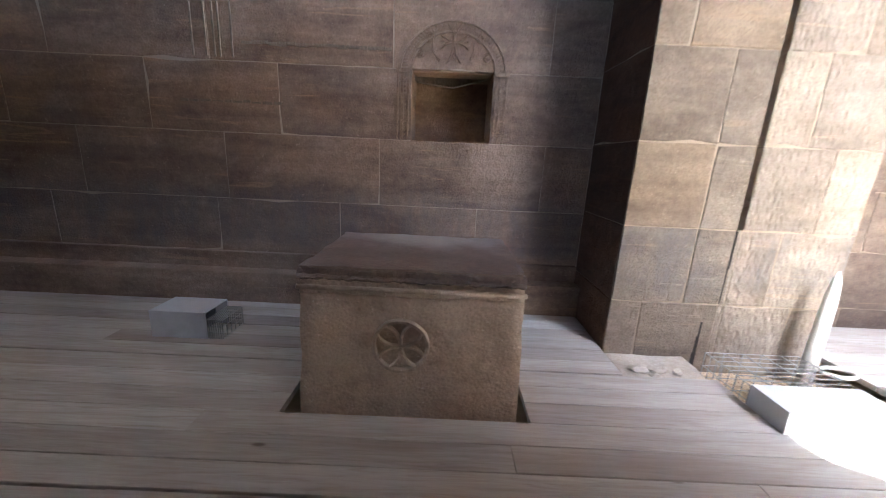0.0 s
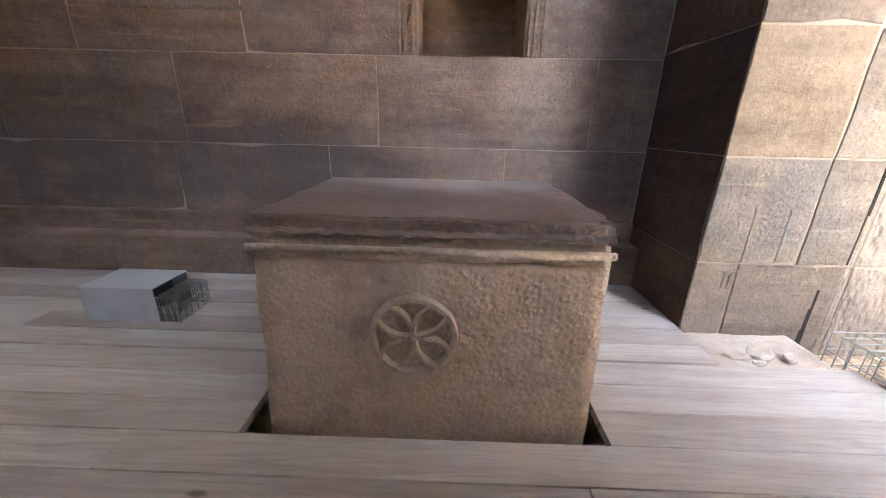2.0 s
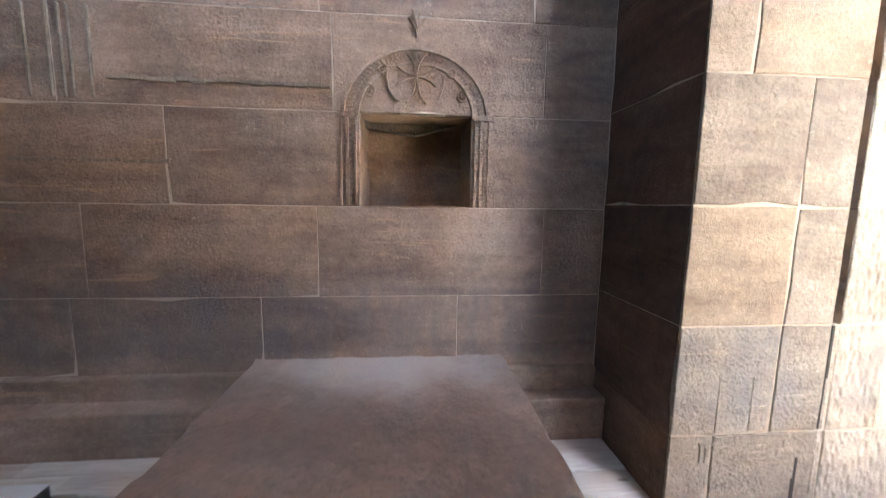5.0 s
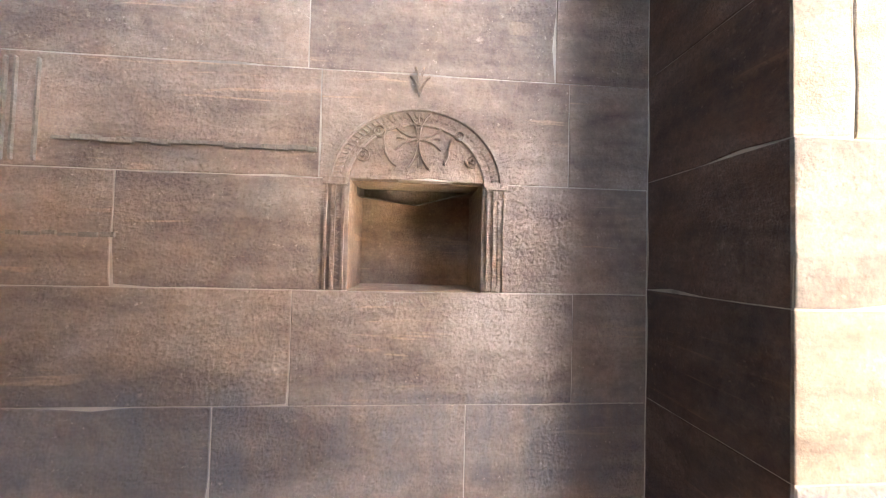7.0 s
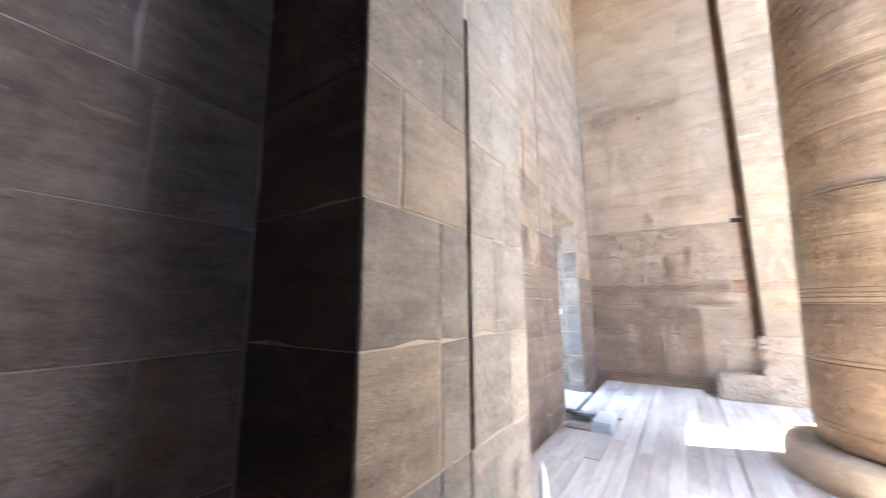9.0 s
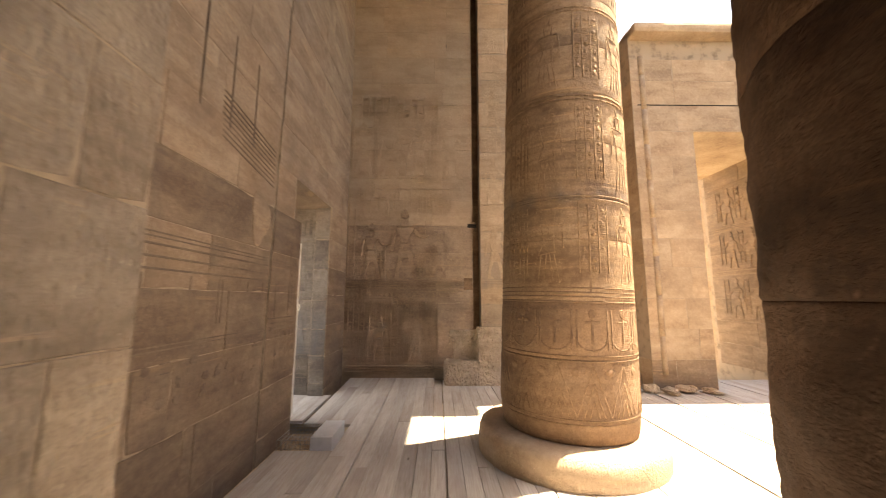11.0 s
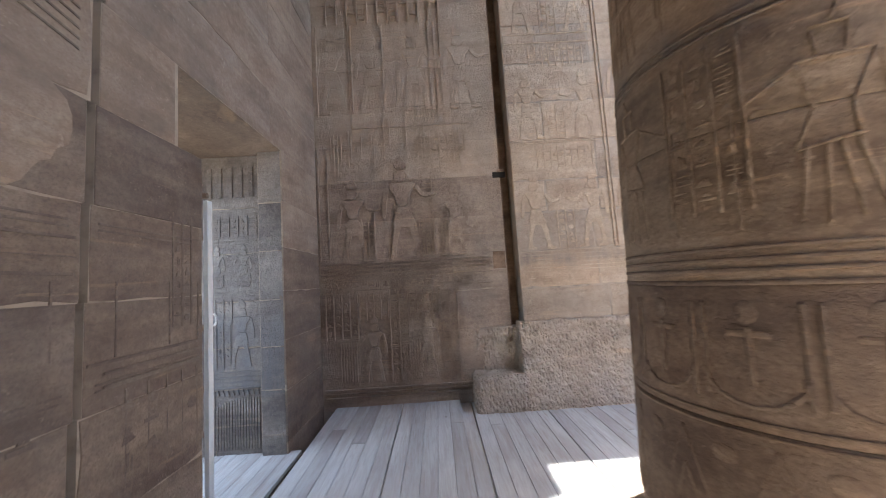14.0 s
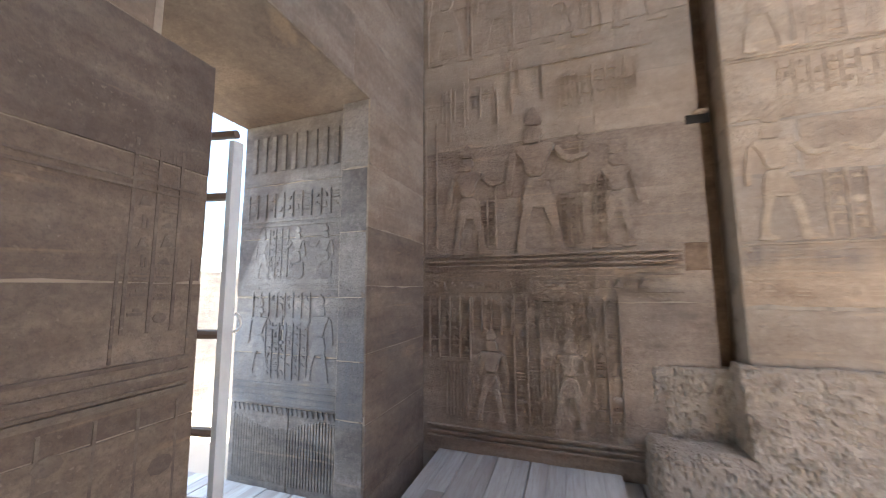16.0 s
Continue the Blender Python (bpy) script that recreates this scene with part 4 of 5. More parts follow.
def east_carving():
    face = facing("x", EX)
    p = lambda u, v, w: face(u, v, w * 1.4 if w > 0 else w)
    rng = random.Random(21)
    def lower(bm):
        ridges(bm, 0.75, 2.98, (0.16, 0.21, 0.26), p, 0.0235)
        glyph_columns(bm, 1.20, 1.42, 0.33, 1.5, 0.11, p, 0.021, rng)
        glyph_columns(bm, 1.86, 2.1, 0.33, 1.5, 0.12, p, 0.021, rng)
        glyph_columns(bm, 2.52, 2.94, 0.9, 1.5, 0.105, p, 0.021, rng)
        glyph_columns(bm, 1.44, 1.84, 1.1, 1.5, 0.1, p, 0.021, rng)
        glyph_columns(bm, 2.12, 2.5, 1.14, 1.5, 0.095, p, 0.021, rng)
        figure(bm, 1.62, 0.34, 0.86, 1, p, 0.016)
        figure(bm, 2.32, 0.34, 0.84, 1, p, 0.016)
        for u in (1.72, 2.55):
            for i in range(7):
                add_prism(bm, rect(u + i * 0.035, 0.36, u + i * 0.035 + 0.016, 0.86), 0.010, p)
            add_prism(bm, rect(u - 0.03, 0.87, u + 0.27, 0.91), 0.008, p)
    carved(wall_east, "lower_relief", M_EASTLOW, lower)
    def row(bm):
        u = 1.0
        while u < 2.95:
            glyph(bm, u, 1.61, 0.085, p, 0.017, rng)
            u += 0.095
        ridges(bm, 0.7, 2.99, (1.53, 1.68), p, 0.013, 0.01)
        ridges(bm, 0.69, 3.0, (1.74, 1.79, 1.84, 1.885), p, 0.018, 0.018)
    carved(wall_east, "relief_bands", M_EASTLOW, row)
    def second(bm):
        figure(bm, 2.53, 1.9, 1.12, -1, p, 0.015)
        figure(bm, 1.86, 1.88, 1.42, -1, p, 0.016)
        figure(bm, 1.16, 1.93, 0.95, 1, p, 0.010)
        for u, v0, v1 in ((2.98, 1.95, 3.5), (2.86, 2.0, 3.35), (2.42, 1.95, 2.5), (2.24, 1.95, 2.6), (1.44, 1.95, 3.1), (1.34, 1.95, 2.6), (1.24, 1.95, 2.6)):
            add_prism(bm, rect(u, v0, u + 0.014, v1), 0.010, p)
        glyph_columns(bm, 2.25, 2.41, 1.97, 2.45, 0.08, p, 0.017, rng)
        glyph_columns(bm, 1.25, 1.33, 1.97, 2.6, 0.08, p, 0.017, rng)
        glyph_columns(bm, 1.5, 1.64, 1.97, 2.45, 0.07, p, 0.017, rng)
    carved(wall_east, "figure_relief", M_EASTLOW, second)
    def third(bm):
        for u, v0, v1 in ((2.75, 3.1, 3.7), (2.7, 3.1, 3.7), (2.55, 3.2, 3.75), (2.06, 3.3, 3.9), (1.98, 3.5, 3.9), (1.5, 3.3, 3.8), (1.1, 3.2, 3.7), (1.02, 3.2, 3.7), (1.75, 3.4, 3.8), (2.2, 3.2, 3.6), (1.6, 3.2, 3.6)):
            add_prism(bm, rect(u, v0, u + 0.014, v1), 0.010, p)
        glyph_columns(bm, 0.95, 1.55, 3.3, 3.68, 0.12, p, 0.010, rng, 0.8)
        glyph_columns(bm, 2.1, 2.8, 3.32, 3.66, 0.14, p, 0.009, rng, 0.5)
        ridges(bm, 0.8, 2.5, (3.76,), p, 0.008)
        for u in (2.75, 2.2, 1.6, 0.95):
            figure(bm, u, 3.98, 1.2, -1, p, 0.006)
        for u in (2.95, 2.5, 2.46, 2.02, 1.36, 1.28, 1.2):
            add_prism(bm, rect(u, 3.98, u + 0.013, 5.3), 0.010, p)
        glyph_columns(bm, 1.2, 2.8, 5.3, 5.8, 0.14, p, 0.017, rng, 0.6)
    carved(wall_east, "upper_relief", M_EAST, third)


east_carving()


def pilaster_carving():
    face = facing("x", LX)
    p = lambda u, v, w: face(u, v, w * 1.15 if w > 0 else w)
    rng = random.Random(31)
    def a(bm):
        ridges(bm, -2.4, 0.33, (1.63, 1.68, 1.73, 1.78, 1.84), p, 0.0055, 0.016)
        for v0, h in ((1.92, 1.02), (3.42, 0.95), (4.95, 0.9)):
            figure(bm, 0.08, v0, h, -1, p, 0.005)
            figure(bm, -0.70, v0, h, 1, p, 0.005)
            glyph_columns(bm, -0.42, -0.2, v0, v0 + 0.5 * h, 0.11, p, 0.0062, rng)
            glyph_columns(bm, -0.75, 0.0, v0 + h + 0.08, v0 + h + 0.38, 0.1, p, 0.0055, rng, 0.8)
            ridges(bm, -0.9, 0.33, (v0 - 0.03, v0 + h + 0.42), p, 0.0055)
        add_prism(bm, rect(-0.95, 1.9, -0.925, 6.0), 0.012, p)
        add_prism(bm, rect(-0.99, 1.9, -0.975, 6.0), 0.01, p)
    carved(wall_pilaster, "pilaster_relief", M_PIL, a)
    def b(bm):
        for v0, h in ((1.92, 1.25), (3.5, 1.2)):
            for u in (-1.28, -1.95):
                figure(bm, u, v0, h, -1, p, 0.005)
                glyph_columns(bm, u - 0.42, u - 0.28, v0, v0 + 0.8, 0.14, p, 0.0055, rng)
        u = -2.3
        while u < 0.3:
            if rng.random() < 0.7:
                glyph(bm, u, 1.55, 0.08, p, 0.0047, rng)
            u += 0.1
    carved(wall_pilaster, "panel_relief", M_PIL, b)


pilaster_carving()


def passage_carving():
    p = facing("x", D1 + 0.09)
    rng = random.Random(41)
    def low(bm):
        u = 3.33
        while u < 4.35:
            top = 0.50 + 0.05 * math.sin(u * 6) + rng.uniform(-0.01, 0.01)
            add_prism(bm, rect(u, 0.03, u + 0.017, top), 0.006, p)
            u += 0.028
    carved(wall_middle, "fluted_dado", M_PASS, low)
    def mid(bm):
        ridges(bm, 3.3, 4.38, (0.64, 0.69, 0.74, 0.79, 1.57, 1.61, 2.12, 2.16), p, 0.0073, 0.016)
        u = 3.33
        while u < 4.35:
            add_prism(bm, [(u, 0.57), (u + 0.035, 0.57), (u + 0.0175, 0.625)], 0.008, p)
            u += 0.05
        figure(bm, 3.5, 0.84, 0.68, 1, p, 0.006)
        figure(bm, 4.12, 0.84, 0.66, -1, p, 0.006)
        glyph_columns(bm, 3.62, 4.05, 0.84, 1.3, 0.07, p, 0.0073, rng)
        glyph_columns(bm, 3.6, 4.2, 1.34, 1.55, 0.085, p, 0.0081, rng)
        for u in (3.47, 3.75):
            figure(bm, u, 1.66, 0.44, 1, p, 0.006, True)
        figure(bm, 4.12, 1.66, 0.44, -1, p, 0.006)
        glyph_columns(bm, 3.85, 4.05, 1.66, 2.1, 0.07, p, 0.0064, rng)
        glyph_columns(bm, 3.33, 4.3, 2.2, 2.42, 0.1, p, 0.0081, rng)
        for i in range(9):
            add_prism(bm, rect(3.36 + i * 0.11, 2.62, 3.36 + i * 0.11 + 0.05, 2.95), 0.007, p)
        add_prism(bm, rect(3.29, 0.6, 3.31, 2.5), 0.012, p)
    carved(wall_middle, "passage_relief", M_PASS, mid)


passage_carving()


def middle_carving():
    p = facing("y", MY)
    rng = random.Random(51)
    def a(bm):
        ridges(bm, 3.0, 5.41, (1.72, 1.80, 1.88), p, 0.0058, 0.014)
        ridges(bm, 5.54, 6.22, (1.20, 1.26), p, 0.0058, 0.014)
        ridges(bm, 5.46, 6.22, (1.31,), p, 0.0058, 0.016)
        for u in (5.66, 5.80, 5.93, 6.05, 6.18):
            add_prism(bm, rect(u, 0.68, u + 0.01, 1.17), 0.0025, p)
        glyph_columns(bm, 5.6, 6.2, 0.68, 1.16, 0.14, p, 0.0038, rng, 0.6, False)
        glyph_columns(bm, 5.98, 6.14, 1.42, 2.12, 0.08, p, 0.0028, rng, 0.9)
        for u in (3.3, 3.7, 4.1, 4.5, 4.9):
            add_prism(bm, rect(u, 3.0, u + 0.012, 3.9), 0.006, p)
        for i in range(9):
            add_prism(bm, [(4.4, 2.9 + i * 0.05), (5.4, 2.75 + i * 0.05), (5.4, 2.76 + i * 0.05), (4.4, 2.912 + i * 0.05)], 0.005, p)
        for u in (3.4, 3.75, 4.2, 4.55, 4.6, 5.0, 5.3, 5.6, 5.95, 6.2):
            add_prism(bm, rect(u, 1.33, u + 0.01, 1.70), 0.002, p)
        for u0, u1 in ((3.0, 5.38), (5.5, 6.22)):
            ridges(bm, u0, u1, (1.19, 1.22, 1.93, 1.96), p, 0.004, 0.01)
        glyph_columns(bm, 3.2, 5.3, 0.68, 1.16, 0.15, p, 0.0035, rng, 0.6, False)
    carved(wall_middle, "worn_relief", M_MIDLOW, a)


middle_carving()


def gate_carving():
    """Worn figures in three rows on the gate's inner wall, a cross cut in its reveal."""
    p = facing("Y", Q0 - 0.12)
    rng = random.Random(91)
    def a(bm):
        for v0, h in ((1.1, 0.9), (2.25, 0.85), (3.3, 0.85)):
            for u in (8.75, 9.25, 9.8):
                figure(bm, u, v0, h, 1, p, 0.012)
                glyph_columns(bm, u + 0.22, u + 0.34, v0 + 0.1, v0 + h, 0.12, p, 0.010, rng)
            ridges(bm, 8.5, 10.4, (v0 - 0.06, v0 + h + 0.1), p, 0.010, 0.02)
    carved(wall_gate, "gate_relief", M_GATELOW, a)
    c = facing("Y", Q0)
    def b(bm):
        add_prism(bm, rect(8.17, 1.25, 8.22, 1.78), 0.004, c)
        add_prism(bm, rect(7.98, 1.49, 8.42, 1.54), 0.004, c)
    carved(wall_gate, "carved_cross", M_GATELOW, b)


gate_carving()


def plaster_patch():
    p = facing("y", MY)
    bm = bmesh.new()
    rng = random.Random(81)
    pts = []
    for i in range(26):
        a = 2 * math.pi * i / 26
        r = 1 + 0.16 * math.sin(3 * a + 1) + rng.uniform(-0.08, 0.08)
        pts.append((5.16 + 0.19 * r * math.cos(a), 2.36 + 0.26 * r * math.sin(a)))
    add_prism(bm, pts, 0.003, p)
    part("plaster_patch", bm, M_MID, wall_middle, "smooth pale repair plaster")


plaster_patch()


def ochre_patch():
    p = facing("y", NY)
    bm = bmesh.new()
    rng = random.Random(83)
    pts = []
    for i in range(24):
        a = 2 * math.pi * i / 24
        r = 1 + 0.15 * math.sin(3 * a) + rng.uniform(-0.1, 0.1)
        pts.append((0.44 + 0.12 * r * math.cos(a), 1.06 + 0.16 * r * math.sin(a)))
    add_prism(bm, pts, 0.001, p)
    part("ochre_patch", bm, M_OCHRE, wall_north, "worn ochre patch below the niche")


ochre_patch()
setting(mesh_ob("trim_open_joint", slabs(((GX - 0.004, -5.1, 5.19), (GX + 0.02, -2.6, 5.21))), M_DARKJOINT), "dark open bed joint in the gate tower", "joint")


def pier_scratches():
    p = facing("y", PY)
    rng = random.Random(61)
    def a(bm):
        for u in (1.62, 1.78, 1.93):
            add_prism(bm, rect(u, 0.36, u + 0.012, 0.62), 0.0015, p)
        glyph_columns(bm, 1.5, 2.05, 0.12, 0.34, 0.15, p, 0.0035, rng, 0.9, False)
        for u, v in ((1.55, 0.3), (1.9, 0.52), (1.7, 0.47)):
            add_prism(bm, rect(u, v, u + 0.16, v + 0.012), 0.002, p)
    carved(wall_pier, "worn_sign", M_PIER, a)


pier_scratches()
setting(mesh_ob("trim_crack", slabs(((2.018, PY - 0.004, -0.15), (2.046, PY + 0.01, 0.0)), ((2.024, PY - 0.004, 0.0), (2.044, PY + 0.01, 0.12)), ((2.032, PY - 0.004, 0.12), (2.044, PY + 0.01, 0.225)), ((2.118, PY - 0.004, 0.36), (2.126, PY + 0.01, 0.6)), ((2.122, PY - 0.004, 0.6), (2.134, PY + 0.01, 0.845))), M_DARKJOINT), "dark open crack between two pier blocks", "crack")


def north_wear():
    """A chipped ledge and tool grooves high on the niche wall."""
    p = facing("y", NY)
    rng = random.Random(71)
    def a(bm):
        u = -1.25
        while u < -0.16:
            w = rng.uniform(0.05, 0.12)
            add_prism(bm, rect(u, 1.955 + rng.uniform(-0.006, 0.006), min(u + w, -0.15), 1.975 + rng.uniform(-0.004, 0.006)), 0.012, p)
            u += w
        u = -1.75
        while u < -1.0:
            w = rng.uniform(0.04, 0.1)
            add_prism(bm, rect(u, 1.545 + rng.uniform(-0.006, 0.006), u + w, 1.56 + rng.uniform(-0.004, 0.008)), 0.006, p)
            u += w * 1.15
        for u in (-1.62, -1.52, -1.46, -1.42, -1.33):
            add_prism(bm, [(u, 1.86), (u + 0.012, 1.86), (u + 0.016, 2.3), (u + 0.006, 2.31)], 0.008, p)
    carved(wall_north, "chipped_ledge", M_PIER, a)
    def b(bm):
        for u, v, s in ((0.17, 1.27, 0.035), (0.21, 1.265, 0.03), (0.245, 1.272, 0.035), (0.28, 1.268, 0.03)):
            add_prism(bm, rect(u, v, u + 0.007, v + s), 0.004, p)
            add_prism(bm, rect(u, v + s * 0.4, u + 0.024, v + s * 0.4 + 0.006), 0.004, p)
    carved(wall_north, "scratched_mark", M_PIER, b)


north_wear()


# ---- rough stone ----
def rough_face(name, label, u0, u1, v0, v1, place, amp, seed, mat, lean=None, cell=0.045, cat="stone"):
    """A hacked stone mass: a closed block whose face is broken by noise. lean(v): how far the face stands out."""
    bm = bmesh.new()
    nu, nv = max(3, round((u1 - u0) / cell)), max(3, round((v1 - v0) / cell))
    grid = []
    for j in range(nv + 1):
        row = []
        for i in range(nu + 1):
            u, v = u0 + (u1 - u0) * i / nu, v0 + (v1 - v0) * j / nv
            q = Vector((u * 5, v * 5, seed))
            w = (noise.noise(q) * 0.6 + noise.noise(q * 2.7) * 0.45 + noise.noise(q * 6.1) * 0.25) * amp
            w += lean(u, v) if lean else 0.0
            du = noise.noise(Vector((v * 6, seed, u * 2))) * 0.02 if i in (0, nu) else 0.0
            dv = noise.noise(Vector((u * 6, seed + 5, 0))) * 0.025 if j in (0, nv) else 0.0
            row.append(bm.verts.new(place(u + du, v + dv, w)))
        grid.append(row)
    for a, b in zip(grid, grid[1:]):
        for i in range(nu):
            bm.faces.new((a[i], a[i + 1], b[i + 1], b[i]))
    rim = grid[0] + [r[-1] for r in grid[1:]] + grid[-1][-2::-1] + [r[0] for r in grid[-2:0:-1]]
    back = []
    for k in rim:
        back.append(bm.verts.new(k.co))
    low = place(0, 0, -0.12)
    zero = place(0, 0, 0)
    ax = max(range(3), key=lambda i: abs(low[i] - zero[i]))
    for b in back:
        b.co[ax] = low[ax]
    n = len(rim)
    for i in range(n):
        j = (i + 1) % n
        bm.faces.new((rim[i], rim[j], back[j], back[i]))
    return setting(mesh_ob(name, bm, mat, None, True), label, cat)


rough_face("trim_rough_base", "rough hewn sandstone footing of the carved wall", -2.5, 0.44, -0.1, 1.0, facing("x", LX), 0.065, 3.0, M_ROUGH,
           lambda u, v: 0.03 + 0.30 * max(0.0, min(1.0, (1.0 - v))) ** 1.3, 0.032)
rough_face("trim_rough_corner", "rough hewn wall patch where the relief is hacked off", 0.40, 0.98, 0.36, 0.94, facing("x", EX), 0.045, 7.0, M_ROUGH,
           lambda u, v: 0.02 - 0.03 * max(0.0, (u - 0.75) * 4 - (v - 0.36)), 0.035)


def ledge():
    bm = bmesh.new()
    lo, hi = (8.17, 0.40, -0.05), (EX + 0.05, 1.07, 0.40)
    n = (12, 16, 11)
    pts = {}
    def vert(i, j, k):
        if (i, j, k) not in pts:
            p = Vector([a + (b - a) * q / m for a, b, q, m in zip(lo, hi, (i, j, k), n)])
            edge = sum(q in (0, m) for q, m in zip((i, j, k), n))
            c = (Vector(lo) + Vector(hi)) / 2
            w = noise.noise_vector(p * 6) * 0.022 + noise.noise_vector(p * 15) * 0.01
            if edge >= 2:
                w += (c - p).normalized() * 0.035
            pts[(i, j, k)] = bm.verts.new(p + w + Vector((0.10 * p.z / 0.4, 0, 0)))
        return pts[(i, j, k)]
    for ax in range(3):
        o = [q for q in range(3) if q != ax]
        for side in (0, n[ax]):
            for a in range(n[o[0]]):
                for b in range(n[o[1]]):
                    quad = []
                    for da, db in ((0, 0), (1, 0), (1, 1), (0, 1)):
                        ix = [0, 0, 0]
                        ix[ax], ix[o[0]], ix[o[1]] = side, a + da, b + db
                        quad.append(vert(*ix))
                    bm.faces.new(quad)
    tagged(mesh_ob("stone_ledge", bm, M_ROUGH, None, True), "rough hewn stone block standing against the carved wall", "stone block")


ledge()


def rubble(at, size, seed, label="pale broken stone lying at the pier's foot", mat=None):
    bm = bmesh.new()
    bmesh.ops.create_icosphere(bm, subdivisions=2, radius=0.5)
    for v in bm.verts:
        v.co *= 1 + 0.5 * noise.noise(v.co * 2.3 + Vector((seed, 0, 0)))
        v.co = Vector((v.co.x * size[0], v.co.y * size[1], max(v.co.z, -0.3) * size[2] + 0.3 * size[2]))
    ob = tagged(mesh_ob("broken_stone", bm, mat or M_PIER), label, "stone", "broken stones")
    ob.location = at
    ob.rotation_euler = (0, 0, seed % 1.0)
    return ob


# old paving under the deck's edge
setting(mesh_ob("pavement", add_box(box((1.40, 1.45, -0.42), (6.33, MY + 0.02, -0.15), 0.01), (6.2, 3.6, -0.42), (7.7, 5.3, -0.16)), M_ROUGH), "dusty old stone paving below the deck", "pavement")
rough_face("trim_footing", "broken pale stone footing under the pier", 1.43, 1.965, 1.985, 2.31, lambda u, v, w: (u, v, -0.04 + w), 0.010, 12.0, M_PALE, None, 0.03)
for k, (x, y, w, d, h) in enumerate(((1.56, 2.10, 0.15, 0.07, 0.05), (1.69, 2.12, 0.2, 0.09, 0.045), (1.80, 2.09, 0.09, 0.05, 0.035), (1.63, 2.05, 0.06, 0.04, 0.02))):
    rubble((x, y, -0.04), (w, d, h), k * 0.35 + 0.1, mat=M_PALE)
for k, (x, y, w, d, h) in enumerate(((7.55, -2.62, 0.3, 0.25, 0.14), (7.7, -2.95, 0.35, 0.3, 0.16), (7.6, -3.3, 0.3, 0.2, 0.12), (7.68, -2.35, 0.28, 0.22, 0.18))):
    rubble((x, y, 0.0), (w, d, h), 20 + k * 1.3, "rough stone lying on deck beside the gate tower", M_ROUGH)


def groove_shadow_strip():
    """The broken torus edge beside the gate tower."""
    bm = bmesh.new()
    for z0, z1 in zip(PLV_T, PLV_T[1:]):
        add_tube(bm, (GX + 0.01, -2.72, z0), (GX + 0.01, -2.72, z1), 0.055, 12)
    setting(mesh_ob("trim_torus", bm, M_GATE, None, True), "upright round moulding on the gate tower", "moulding")


PLV_T = [0.25, 0.9, 1.6, 2.3, 3.0, 3.7, 4.4, 5.1, 5.8, 6.2]
groove_shadow_strip()

# slot between the carved wall and the pilaster; brown lining paints contact shade and dirt
setting(mesh_ob("trim_slot", slabs(((EX + 0.155, 0.364, 0.38), (EX + 0.168, 0.49, 9.0)), ((EX + 0.01, 0.491, 0.38), (EX + 0.155, 0.497, 9.0))), M_COL2), "deep upright slot beside the pilaster, coloured dark for shade and dirt", "groove")
setting(mesh_ob("trim_repair", block_bm(0.505, 0.68, 1.712, 1.95, 0.004, facing("x", EX), 0.006), M_COL2), "dark brown repair block in the carved wall", "block")
setting(mesh_ob("trim_beam_hole", box((8.0, Q0 - 0.05, 2.95), (8.08, Q0 + 0.008, 3.02)), M_DARKJOINT), "dark square beam hole in the gate reveal", "socket")
# socket and stump at the carved wall's edge
setting(mesh_ob("trim_socket", box((EX - 0.004, 0.42, 2.96), (EX + 0.02, 0.60, 3.04), 0.004), M_DARKJOINT), "dark broken socket hole in the carved wall", "socket")
setting(mesh_ob("trim_socket_stone", box((EX - 0.03, 0.44, 3.035), (EX + 0.02, 0.54, 3.075), 0.012), M_PIL), "broken stone lip over the socket", "socket")
setting(mesh_ob("trim_pin", box((LX - 0.02, 0.335, 0.955), (LX + 0.03, 0.385, 1.0), 0.008), M_DARKJOINT), "dark pin hole at the wall's edge", "socket")

floodlight((2.24, 1.76, -0.15), 90, M_LIGHTGREY, "pale floodlight hood with wire guard before the pier", (0.22, 0.58, 0.27), (0.34, 0.58, 0.26))
floodlight((5.72, 2.50, -0.15), 90, M_GREY, "grey floodlight hood with wire guard beside the doorway", (0.22, 0.52, 0.27), (0.34, 0.52, 0.24))


def white_post():
    t = thing("cable_post", "white cable post with loop standing beside the pier", "cable post", (2.69, 2.17, -0.15))
    bm = bmesh.new()
    prof = ((0.0, 0.055), (0.3, 0.052), (0.62, 0.045), (0.74, 0.03), (0.80, 0.006))
    rings = []
    for z, r in prof:
        rings.append([bm.verts.new((r * math.cos(math.pi * i / 4), r * 0.6 * math.sin(math.pi * i / 4), z)) for i in range(8)])
    for a, b in zip(rings, rings[1:]):
        for i in range(8):
            bm.faces.new((a[i], a[(i + 1) % 8], b[(i + 1) % 8], b[i]))
    bm.faces.new(rings[0][::-1])
    bm.faces.new(rings[-1])
    part("post", bm, M_WHITE, t, "", True)
    bm = bmesh.new()
    rings = []
    for i in range(20):
        a = 2 * math.pi * i / 20
        rings.append([bm.verts.new(((0.1 + 0.014 * math.cos(b)) * math.cos(a) + 0.14, (0.06 + 0.014 * math.cos(b)) * math.sin(a) - 0.05, 0.15 + 0.014 * math.sin(b))) for b in [2 * math.pi * q / 8 for q in range(8)]])
    for i in range(20):
        for q in range(8):
            bm.faces.new((rings[i][q], rings[i][(q + 1) % 8], rings[(i + 1) % 20][(q + 1) % 8], rings[(i + 1) % 20][q]))
    part("loop", bm, M_WHITE, t, "", True)


white_post()


